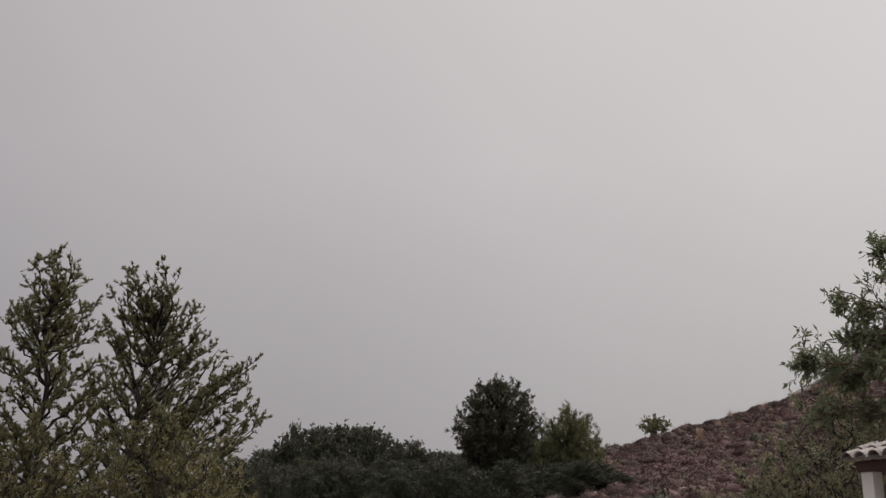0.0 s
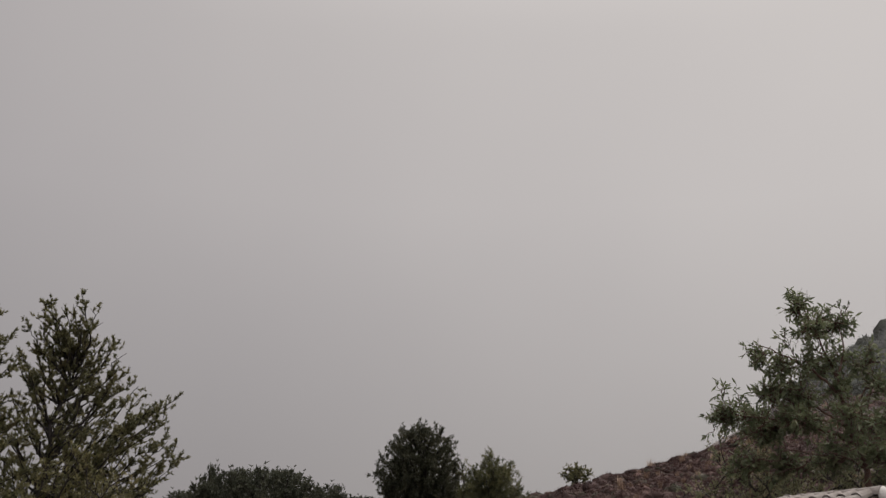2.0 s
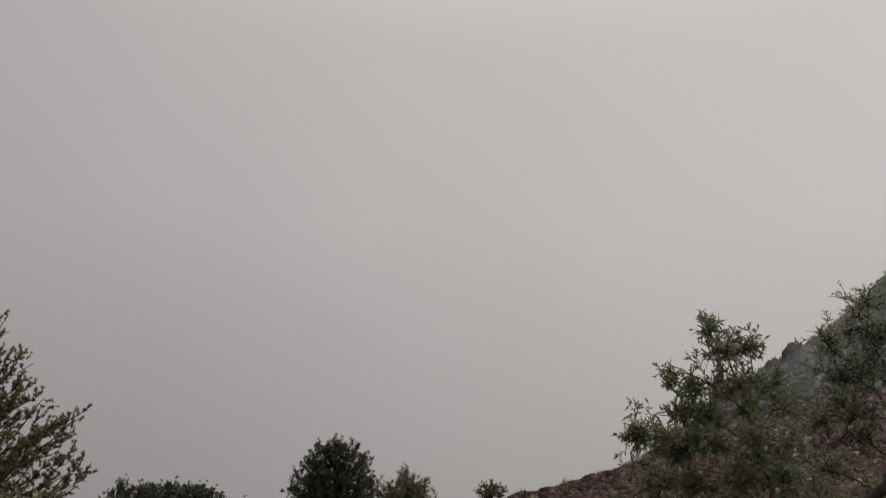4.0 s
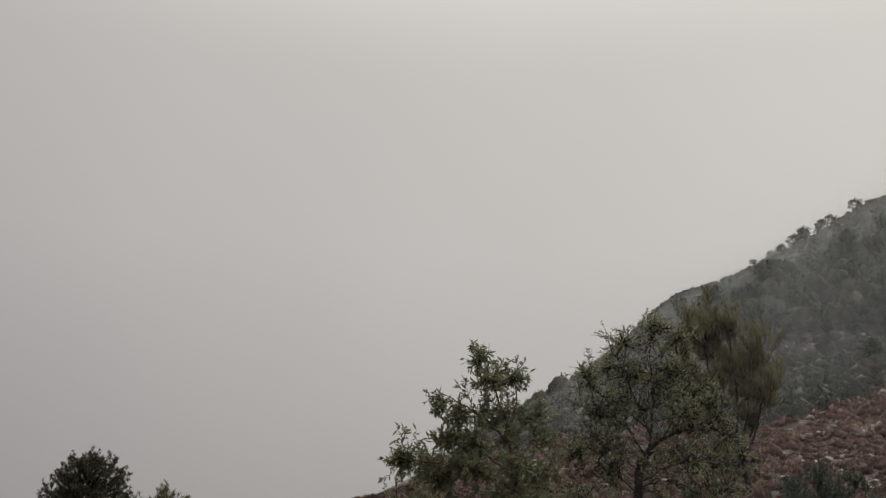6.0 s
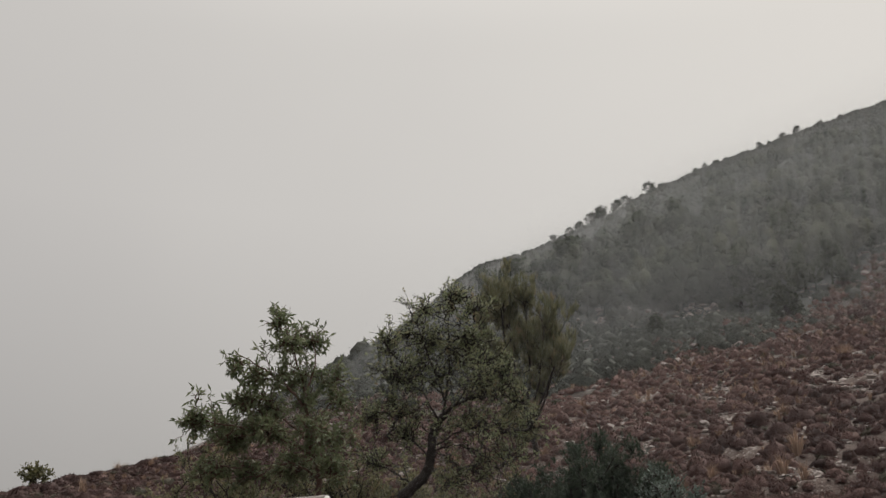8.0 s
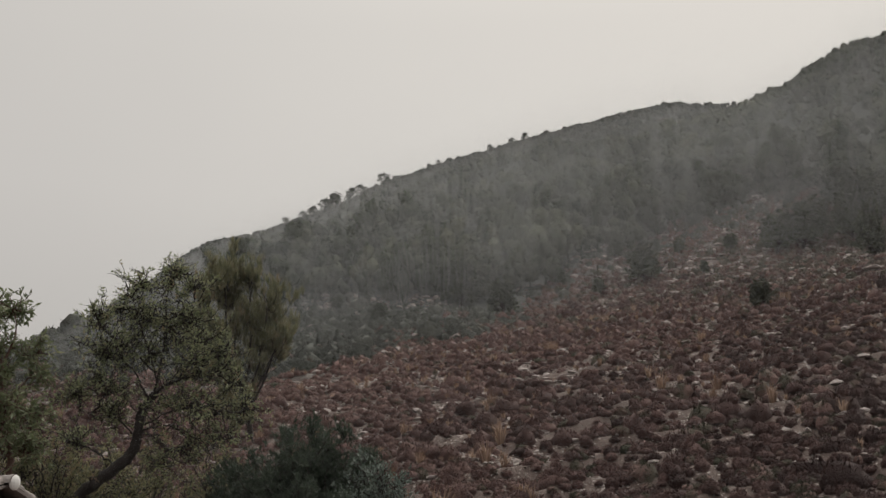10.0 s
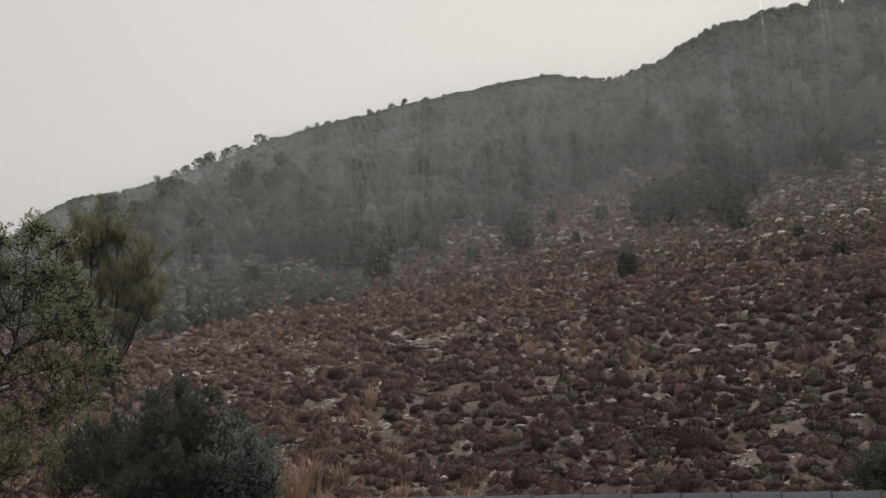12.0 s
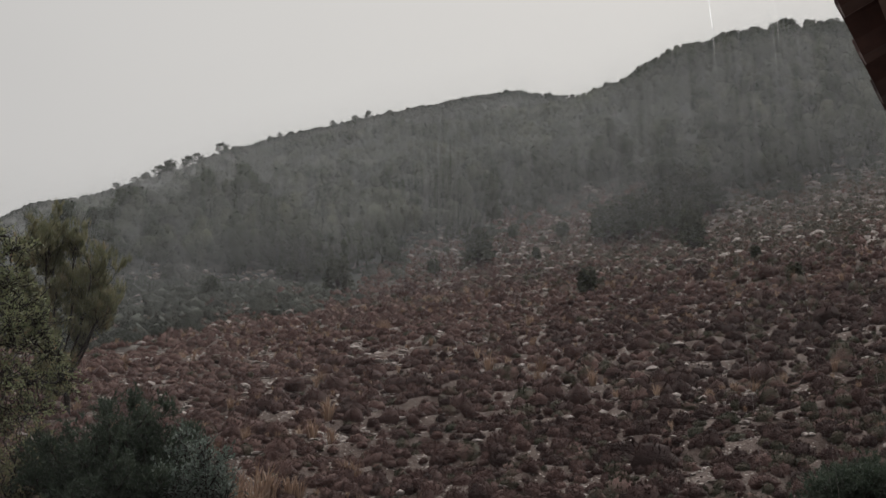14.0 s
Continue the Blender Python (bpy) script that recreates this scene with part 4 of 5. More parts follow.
    crown_tree("almond_tree", 31, b, (0, 0, 1.2), [], {"kind": "leaf", "per": 6, "length": 0.14, "width": 0.02, "droop": -0.4, "tone": 0.45}, M_BARK_RED, M_ALMOND, 0.06, "almond tree with long narrow green leaves and reddish limbs", twigs=10, twig_len=0.3, inner=0.2, lobes=masses, spread=1.15, boughs=boughs, shoots=34, shoot=0.4)
    d = 20.0
    b = at(28.6, d)
    run = lambda places, depths: polar_path(28.6, d, b[2], places, depths, 0.6)
    boughs = [(run([(28.6, 3.0), (29.6, 5.0), (31.0, 6.2), (31.95, 7.2), (32.2, 8.4), (32.3, 9.4), (32.85, 10.2)], (0, 0, 0, 0, 0, 0, 0)), 0.125),
              (run([(32.7, 10.1), (33.8, 10.95), (35.0, 11.3), (36.1, 11.35), (37.0, 10.8)], (0, 0, -0.1, -0.2, -0.2)), 0.034),
              (run([(32.85, 10.2), (33.1, 12.0), (33.3, 13.6), (33.2, 15.4), (33.5, 16.9)], (0, 0, 0.1, 0.1, 0)), 0.031),
              (run([(33.0, 11.0), (32.3, 12.6), (31.7, 14.0), (31.3, 15.4)], (0, -0.2, -0.3, -0.3)), 0.021),
              (run([(32.6, 9.9), (31.6, 11.4), (30.4, 12.2), (29.6, 12.2)], (0, -0.3, -0.4, -0.5)), 0.019),
              (run([(32.9, 11.4), (31.4, 12.8), (30.2, 13.5), (29.3, 14.0)], (0, 0.2, 0.2, 0.2)), 0.019),
              (run([(33.2, 12.6), (34.2, 13.3), (34.6, 14.8), (34.9, 16.2)], (0, 0.2, 0.3, 0.3)), 0.020),
              (run([(33.6, 10.8), (34.2, 12.0), (34.1, 13.4), (33.8, 14.4)], (0, -0.2, -0.3, -0.3)), 0.017),
              (run([(35.2, 11.3), (35.4, 12.6), (35.2, 13.8)], (-0.1, -0.2, -0.3)), 0.014),
              (run([(32.2, 8.4), (33.6, 9.2), (35.0, 9.4), (36.6, 9.2)], (0, -0.3, -0.5, -0.6)), 0.020),
              (run([(32.2, 8.3), (33.4, 8.5), (34.8, 8.0), (36.2, 7.1)], (0, -0.3, -0.5, -0.6)), 0.019),
              (run([(32.2, 8.3), (33.0, 7.9), (33.7, 7.2), (34.1, 6.4)], (0, -0.2, -0.4, -0.5)), 0.016),
              (run([(32.1, 8.0), (31.2, 8.9), (30.2, 9.3), (29.2, 9.4)], (0, 0.2, 0.3, 0.3)), 0.019)]
    masses = polar_lobes(28.6, d, b[2], [(29.4, 14.0, 0.81, 0.54, 5), (30.6, 14.8, 0.94, 0.81, 7), (31.6, 15.6, 0.94, 0.68, 7), (33.4, 16.5, 0.68, 0.81, 8), (34.6, 16.0, 0.81, 0.68, 7), (30.0, 12.3, 0.94, 0.68, 7), (31.2, 13.2, 1.22, 0.94, 8), (32.4, 14.2, 1.08, 1.08, 8), (34.0, 14.4, 1.22, 1.08, 9), (35.3, 13.6, 1.08, 1.08, 9), (36.4, 12.4, 1.22, 0.94, 9), (37.2, 11.2, 1.08, 0.94, 8), (32.6, 12.4, 1.22, 0.94, 7), (34.8, 12.0, 1.35, 0.94, 8), (30.2, 10.4, 1.62, 1.08, 12), (28.7, 9.8, 1.35, 0.94, 9), (31.0, 9.2, 1.35, 0.94, 8), (34.6, 9.8, 1.35, 0.81, 7), (36.6, 9.4, 1.35, 0.94, 8), (36.8, 8.0, 1.49, 0.94, 8), (34.6, 7.4, 1.49, 0.81, 7), (28.9, 8.0, 1.49, 0.94, 9), (38.0, 9.6, 1.22, 1.08, 8), (33.2, 6.4, 1.35, 0.68, 5)], rng, 0.7, 0.6)
    crown_tree("almond_tree", 32, b, (0, 0, 1.0), [], {"kind": "leaf", "per": 6, "length": 0.085, "width": 0.017, "droop": -0.1, "tone": 0.45}, M_BARK, M_ALMOND_DRY, 0.12, "leaning almond tree with dark crooked trunk and thinning leaves", twigs=10, twig_len=0.34, bend=0.35, bare=0.2, inner=0.05, lobes=masses, spread=1.25, boughs=boughs, shoots=190, shoot=0.65)
    # feathery juniper on the slope behind
    d = 36.0
    b = at(38.6, d)
    run = lambda places, depths: polar_path(38.6, d, b[2], places, depths)
    boughs = [(run([(38.4, 7.6), (38.3, 9.0), (38.0, 10.6)], (0, 0, 0)), 0.11)]
    for ends in ([(37.9, 10.4), (37.0, 13.0), (36.7, 15.6), (36.7, 17.7)], [(38.0, 10.6), (38.2, 13.0), (38.1, 15.2), (38.2, 16.9)], [(38.2, 9.6), (39.2, 12.0), (39.6, 13.6), (39.9, 14.8)], [(37.9, 10.2), (36.4, 12.4), (35.8, 14.6), (35.6, 16.2)], [(38.2, 9.4), (39.0, 11.0), (39.5, 12.4), (39.8, 13.2)], [(38.0, 10.0), (37.4, 12.2), (37.3, 14.0), (37.3, 15.6)], [(38.1, 9.2), (36.8, 10.6), (35.8, 11.8), (35.0, 13.2)], [(38.1, 10.0), (38.8, 12.6), (39.0, 14.4), (39.0, 15.6)]):
        boughs.append((run(ends, (0, rng.uniform(-0.5, 0.5), rng.uniform(-0.8, 0.8), rng.uniform(-0.8, 0.8))), 0.05))
    masses = polar_lobes(38.6, d, b[2], [(36.7, 16.9, 0.40, 0.92, 7), (36.2, 15.8, 0.57, 1.03, 8), (36.9, 15.0, 0.69, 1.03, 8), (35.5, 15.4, 0.40, 0.92, 6), (38.1, 16.2, 0.40, 0.92, 6), (37.6, 14.8, 0.57, 1.03, 7), (38.5, 14.6, 0.57, 1.03, 7), (39.0, 15.0, 0.29, 0.80, 4), (39.6, 14.2, 0.34, 0.80, 6), (39.3, 13.0, 0.57, 0.92, 7), (39.7, 12.6, 0.29, 0.69, 4), (38.3, 13.0, 0.80, 1.03, 7), (37.0, 13.2, 0.92, 1.03, 8), (35.8, 13.4, 0.80, 1.03, 7), (35.2, 12.6, 0.46, 0.80, 4), (38.8, 11.6, 0.57, 0.80, 6), (37.4, 11.4, 0.92, 0.92, 7), (36.2, 11.4, 1.03, 0.92, 7), (38.0, 10.0, 0.92, 0.80, 6), (36.6, 9.8, 1.15, 0.80, 6), (37.6, 8.8, 1.38, 0.69, 7)], rng, 0.9)
    crown_tree("juniper_tree", 33, b, (0, 0, 1.0), [], {"kind": "tuft", "per": 5, "length": 0.26, "width": 0.016, "needles": 6, "lift": 1.6, "spread": 0.2, "loose": 0.04, "tone": 0.42}, M_BARK, M_JUNIPER, 0.11, "feathery dark juniper with upswept sprays on the slope", twigs=8, twig_len=0.55, up=1.5, inner=0.1, lobes=masses, spread=1.2, boughs=boughs, shoots=120, shoot=0.8)
    # pines on the low rise
    big = {"per": 6, "length": 0.17, "width": 0.011, "needles": 10, "tone": 0.35, "loose": 0.06}
    b = at(3.1, 33)
    tips = []
    for k in range(170):
        up = 1 - 2 * (k + 0.5) / 170
        flat, a = math.sqrt(1 - up * up), k * 2.39996 + rng.uniform(-0.2, 0.2)
        r = rng.uniform(0.86, 1.0)
        tips.append((1.46 * r * flat * math.cos(a), 1.46 * r * flat * math.sin(a), 7.0 - b[2] - 1.68 + (1.7 if up > 0 else 1.2) * r * up))
    conifer("pine_tree", 41, b, 6.9 - b[2], tips, M_PINE_DARK, M_BARK, "dark round-crowned pine standing above the thicket", 0.13, {"per": 5, "length": 0.1, "width": 0.012, "needles": 8, "tone": 0.38, "loose": 0.04, "spread": 0.7}, 11, 0.2)
    b = at(5.6, 35)
    conifer("pine_tree", 42, b, 5.6 - b[2], cone_tips(rng, 22, 0.5, 5.3 - b[2], 0.85, 0, 0.5), M_PINE, M_BARK, "small sparse pine beside the round one", 0.07, big, 7, 0.4)
    b = at(7.1, 35)
    conifer("pine_tree", 43, b, 6.2 - b[2], cone_tips(rng, 44, 0.5, 6.0 - b[2], 1.15, 0, 0.5), M_PINE, M_BARK, "small pointed green pine", 0.08, big, 11, 0.45)
    b = at(11.7, 47)
    crown_tree("lone_tree", 44, b, (0, 0, 0.2), [(-0.4, 0, 1.05), (0.4, 0.2, 1.0), (0, 0.3, 1.15), (0.6, -0.2, 0.8), (-0.55, 0.1, 0.7), (0.2, -0.4, 0.9), (-0.2, -0.3, 0.6)], {"kind": "leaf", "per": 6, "length": 0.12, "width": 0.035, "droop": 0.1, "tone": 0.4}, M_BARK, M_PINE, 0.05, "small lone tree on the skyline of the spur", twigs=36, twig_len=0.32)
    # thicket of young pines
    first = conifer("young_pine", 51, at(-6.4, 46), 3.3, cone_tips(rng, 30, 0.3, 3.2, 1.2, 0, 0.35), M_THICKET, M_BARK, "young dark pine in a dense thicket", 0.08, {"per": 5, "length": 0.18, "width": 0.034, "needles": 4, "loose": 0.08, "tone": 0.4}, 10, 0.3)
    tagged(first, group="thicket of young pines")
    top = lambda a: np.interp(a, [-12, -9, -8, -6, -4, -2.4, -1, 0.5, 3, 9], [4.6, 5.5, 6.5, 6.85, 6.6, 6.1, 5.65, 5.3, 5.6, 5.2])
    for a in np.arange(-10.0, 9.6, 0.75):
        az, d = a + rng.uniform(-0.3, 0.3), rng.uniform(29, 34)
        g = at(az, d)
        h = 1.6 + d * math.tan(radians(4.6 + rng.uniform(-0.5, 0.35))) - g[2]
        copy_thing(first, Matrix.Translation(g) @ Matrix.Rotation(rng.uniform(0, 6.28), 4, "Z") @ Matrix.Diagonal((0.62, 0.62, h / 3.45, 1)))
    g = at(-8.1, 44)
    h = 1.6 + 44 * math.tan(radians(6.75)) - g[2]
    copy_thing(first, Matrix.Translation(g) @ Matrix.Diagonal((0.5, 0.5, h / 3.45, 1)))
    for a in np.arange(-11.8, 9.4, 0.6):
        az = a + rng.uniform(-0.3, 0.3)
        d = rng.uniform(38, 47)
        g = at(az, d)
        h = 1.6 + d * math.tan(radians(top(az) + rng.uniform(-0.3, 0.1))) - g[2]
        s = h / 3.45
        copy_thing(first, Matrix.Translation(g) @ Matrix.Rotation(rng.uniform(0, 6.28), 4, "Z") @ Matrix.Diagonal((max(s, 0.75) * rng.uniform(0.9, 1.15), max(s, 0.75) * rng.uniform(0.9, 1.15), s, 1)))


def bush(name, seed, base, width, height, n, leaf, foliage, label, category="bush", lobes=9):
    """A rounded, uneven bush: stems fanning from one foot to many shoot ends."""
    rng = np.random.default_rng(seed)
    ends = []
    for k in range(n):
        a = rng.uniform(0, 2 * np.pi)
        u = rng.uniform(0, 1) ** 0.6
        e = rng.uniform(0.0, 1.0)
        ends.append((width / 2 * u * math.cos(a), width / 2 * u * math.sin(a), height * (0.35 + 0.65 * math.sqrt(max(0.0, 1 - u * u))) * (0.5 + 0.5 * e)))
    return crown_tree(name, seed, base, (0, 0, 0.25), ends, leaf, M_BARK, foliage, 0.05, label, category, twigs=lobes, twig_len=0.45, up=0.7)


def the_bushes():
    fine = {"kind": "tuft", "per": 6, "length": 0.14, "width": 0.011, "needles": 6, "lift": 0.7, "loose": 0.06, "tone": 0.35}
    small = {"kind": "leaf", "per": 10, "length": 0.085, "width": 0.018, "droop": 0.15, "tone": 0.45}
    bush("dark_bush", 61, at(41.5, 19.5), 3.8, 2.75, 84, fine, M_BUSH, "dense dark-green rounded bush at the foot of the slope", lobes=14)
    bush("olive_shrub", 62, at(45.8, 18.6), 1.7, 2.5, 44, small, M_OLIVE, "small grey-green olive shrub beside the dark bush", "shrub", lobes=14)
    for k, (az, d, w, h) in enumerate([(18.2, 18, 2.0, 2.2), (20.8, 20.5, 2.6, 3.3), (28.8, 20.5, 2.2, 2.9), (24.4, 21, 2.6, 3.1), (33.0, 23, 2.2, 2.2), (36.6, 22, 1.8, 2.0), (15.4, 19, 2.4, 1.5), (17.2, 17.5, 2.4, 1.9), (22.6, 17.0, 2.4, 2.6), (27.0, 21.0, 2.4, 3.0), (30.6, 22.0, 2.4, 2.8)]):
        tagged(bush("green_bush", 70 + k, at(az, d), w, h, 24, small, M_BANK, "loose green bush on the bank below the almonds", lobes=11), group="bushes on the bank")
    for k, (az, d, w, h) in enumerate([(-15.0, 18.0, 2.8, 3.4), (-21.5, 18.0, 2.8, 2.9), (-12.4, 19.0, 2.0, 2.8)]):
        tagged(bush("garden_bush", 85 + k, at(az, d), w, h, 36, small, M_GARDEN, "dense olive-green bush under the pines", lobes=12), group="bushes under the pines")
    bush("dark_bush", 80, at(80.2, 20.0), 1.9, 3.15 - at(80.2, 20.0)[2], 50, fine, M_BUSH, "dark-green bush low on the slope behind the fence", lobes=12)


the_trees()
the_bushes()


def ground_under(az, el, near=18.0, far=330.0):
    """The place on the ground seen at that bearing and height from the eye."""
    for d in np.arange(near, far, 0.25):
        g = at(az, d)
        if g[2] - 1.6 >= d * math.tan(radians(el)):
            return g
    return at(az, far)


def slope_trees():
    """Single holm oaks and bushes where the slope meets the woods."""
    rng = np.random.default_rng(15)
    small = {"kind": "leaf", "per": 9, "length": 0.34, "width": 0.12, "droop": 0.1, "tone": 0.45}
    tips = cone_tips(rng, 22, 0.5, 3.0, 1.2, 0, 0.35)
    first = crown_tree("holm_oak", 90, at(72.9, 88), (0, 0, 0.7), [(x, y, z * 1.5) for x, y, z in tips], small, M_BARK, M_WOODS, 0.14, "dark evergreen oak at the edge of the woods", twigs=6, twig_len=0.8)
    tagged(first, group="oaks along the wood's edge")
    spots = [(52.4, 14.5, 3.6), (60.5, 16.0, 4.2), (66.85, 14.0, 1.9), (68.0, 16.9, 4.6), (69.3, 17.0, 5.0), (70.2, 17.5, 4.4), (71.9, 17.0, 5.2), (72.9, 18.2, 5.4), (74.1, 18.0, 4.6), (50.0, 15.2, 4.6), (57.9, 15.4, 1.8), (65.5, 17.3, 2.0), (62.6, 17.4, 1.8), (45.2, 14.1, 2.2), (42.8, 14.9, 1.6), (78.2, 13.7, 1.2), (76.2, 15.2, 1.1), (78.4, 18.6, 2.8), (63.9, 16.2, 1.4), (55.6, 16.1, 2.0), (59.0, 17.4, 2.4)]
    for az, el, h in spots:
        g = ground_under(az, el, 50.0)
        s = h / 4.5
        copy_thing(first, Matrix.Translation(g) @ Matrix.Rotation(rng.uniform(0, 6.28), 4, "Z") @ Matrix.Diagonal((s * rng.uniform(1.2, 1.5), s * rng.uniform(1.2, 1.5), s, 1)))
    # pines along the skyline
    sky = tagged(new("ridge_pine"), "wind-shaped round-headed pine on the mountain's skyline", "tree")
    sky.matrix_world = Matrix.Translation(at(42.3, 318, -0.9)) @ Matrix.Diagonal((6, 6, 6, 1))
    lobe = np.array([(0.0, 0.0, 0.82), (0.2, 0.05, 0.7), (-0.22, -0.05, 0.62), (0.05, 0.2, 0.55), (-0.08, -0.2, 0.74), (0.24, -0.1, 0.45), (-0.1, 0.1, 0.36)]) * [1, 1, 0.95]
    m = 420
    d3 = unit(rng.normal(size=(m, 3)))
    pts = lobe[rng.integers(0, 7, m)] + d3 * rng.uniform(0.05, 1.0, (m, 1)) * [0.18, 0.18, 0.15]
    crown, stem = Soup(), Soup()
    leaves(crown, rng, pts, d3 + rng.normal(size=(m, 3)) * 0.6, np.full(m, 0.085) * rng.uniform(0.6, 1.3, m), np.full(m, 0.035), rng.normal(0.3, 0.1, m))
    tube(stem, [[0, 0, -0.08], [0.03, 0, 0.3], [0.0, 0.02, 0.8]], [0.024, 0.017, 0.006], 6)
    for end in lobe[1:]:
        tube(stem, [[0.02, 0, end[2] - 0.25], end * [0.6, 0.6, 1] - [0, 0, 0.08], end], [0.014, 0.01, 0.004], 4)
    crown.link("crown", M_WOODS, sky)
    stem.link("trunk", M_BARK, sky, smooth=True)
    tagged(sky, group="pines on the skyline")
    for az, h in [(40.6, 3.6), (41.2, 4.8), (41.9, 6.4), (42.5, 7.0), (43.4, 6.2), (44.0, 6.0), (45.4, 6.0), (48.1, 2.5), (48.7, 3), (51.9, 3), (53.2, 2.8), (54.0, 3.8), (39.6, 3), (31.4, 3), (29.4, 4), (28.0, 5), (28.4, 4)]:
        d = float(np.interp(az, *RIDGE_D)) - 2
        copy_thing(sky, Matrix.Translation(at(az, d, -0.16 * h)) @ Matrix.Rotation(rng.uniform(0, 6.28), 4, "Z") @ Matrix.Diagonal((h / 6 * rng.uniform(0.9, 1.3), h / 6 * rng.uniform(0.9, 1.3), h / 6, 1)))


slope_trees()


def boulders():
    """Larger pale rocks that stand out of the scrub."""
    rng = np.random.default_rng(23)
    for az, el, w in [(75.8, 13.0, 0.55), (79.4, 17.2, 1.0), (70.4, 7.9, 0.4), (66.6, 7.7, 0.45), (60.6, 12.9, 0.5), (55.4, 13.6, 0.5), (62.6, 12.5, 0.5), (48.0, 10.6, 0.4), (72.6, 15.4, 1.1), (65.0, 17.0, 0.9), (67.5, 18.3, 1.0), (74.8, 9.4, 0.45), (61.8, 3.4, 0.35), (52.6, 8.2, 0.4)]:
        g = ground_under(az, el)
        bm = bmesh.new()
        bmesh.ops.create_icosphere(bm, subdivisions=2, radius=0.5)
        for v in bm.verts:
            v.co = Vector((v.co.x * w * 1.25, v.co.y * w * 0.8, v.co.z * w * 0.3)) * (1 + 0.7 * noise.noise(v.co * 3 + Vector((az, el, w))))
        me = bpy.data.meshes.new("boulder")
        bm.to_mesh(me)
        bm.free()
        me.materials.append(M_STONE)
        ob = new("boulder", me)
        ob.matrix_world = Matrix.Translation(g + np.array([0, 0, 0.12 * w])) @ Matrix.Rotation(rng.uniform(0, 6.28), 4, "Z")
        tagged(ob, "pale weathered limestone boulder among the dry shrubs", "boulder", group="boulders on the slope")
    # pale crag below the skyline
    for az, el, w, h in [(41.0, 19.0, 4.6, 3.4), (41.9, 19.3, 2.6, 2.0), (47.5, 20.6, 2.4, 1.6), (52.6, 21.6, 2.6, 1.5), (37.0, 18.2, 6.0, 1.8), (58.5, 23.8, 5.0, 1.2), (62.5, 24.6, 5.0, 1.4)]:
        g = ground_under(az, el, 110.0)
        bm = bmesh.new()
        bmesh.ops.create_icosphere(bm, subdivisions=3, radius=0.5)
        for v in bm.verts:
            q = v.co * 2.6 + Vector((az, el, 0))
            v.co = Vector((v.co.x * w, v.co.y * w * 0.6, v.co.z * h)) * (1 + 0.7 * noise.noise(q) + 0.3 * noise.noise(q * 3))
        me = bpy.data.meshes.new("crag")
        bm.to_mesh(me)
        bm.free()
        me.materials.append(M_STONE)
        ob = new("crag", me)
        ob.matrix_world = Matrix.Translation(g + np.array([0, 0, 0.2 * h])) @ Matrix.Rotation(-radians(az), 4, "Z")
        tagged(ob, "pale rock crag showing through the mountain scrub", "rock", group="crags on the mountain")


def grass_clumps():
    """Tall tan grass at the foot of the slope."""
    rng = np.random.default_rng(29)
    first = None
    for az, d, h in [(47.2, 21.6, 1.25), (47.7, 20.6, 1.0), (48.3, 21.2, 0.9), (48.9, 22.4, 1.15), (49.7, 20.8, 0.85), (50.6, 22.6, 0.8), (53.6, 24.6, 0.8), (57.4, 19.6, 1.2), (57.9, 19.4, 0.9), (52.2, 20.5, 0.7), (54.0, 21.5, 0.65), (35.0, 19.0, 0.8), (37.4, 18.2, 0.8)]:
        m = Matrix.Translation(at(az, d)) @ Matrix.Rotation(rng.uniform(0, 6.28), 4, "Z") @ Matrix.Diagonal((h * 0.62, h * 0.62, h, 1))
        if first is None:
            s = Soup()
            for _ in range(3):
                v, t, k = grass(rng, 30)
                s.add(v * [1.5, 1.5, 1] + rng.uniform(-0.35, 0.35, 3) * [1, 1, 0], t, 0.45 + k)
            first = tagged(s.link("grass_clump", M_STRAW), "tall tan dry grass clump at the slope's foot", "grass", group="tall grass clumps")
            first.matrix_world = m
        else:
            copy_thing(first, m @ Matrix.Diagonal((1 / first.scale[0], 1 / first.scale[1], 1 / first.scale[2], 1)))


boulders()
grass_clumps()

# ---- the hut with its tiled roof ----


def barrel_tile(length, r_top, r_low, thick=0.014, sides=7):
    """A half-round clay tile, arched up, tapering along +y."""
    bm = bmesh.new()
    rings = []
    for y, r in ((0.0, r_low), (length, r_top)):
        for rr in (r, r - thick):
            rings.append([bm.verts.new((rr * math.cos(math.pi * k / sides), y, rr * math.sin(math.pi * k / sides))) for k in range(sides + 1)])
    o0, i0, o1, i1 = rings
    for k in range(sides):
        bm.faces.new((o0[k], o1[k], o1[k + 1], o0[k + 1]))
        bm.faces.new((i0[k], i0[k + 1], i1[k + 1], i1[k]))
        bm.faces.new((o0[k], o0[k + 1], i0[k + 1], i0[k]))
        bm.faces.new((o1[k], i1[k], i1[k + 1], o1[k + 1]))
    bm.faces.new((o0[0], i0[0], i1[0], o1[0]))
    bm.faces.new((o0[sides], o1[sides], i1[sides], i0[sides]))
    return bm


def tile_mesh(name, material, *args):
    bm = barrel_tile(*args)
    bm.normal_update()
    me = bpy.data.meshes.new(name)
    bm.to_mesh(me)
    bm.free()
    me.materials.append(material)
    return me


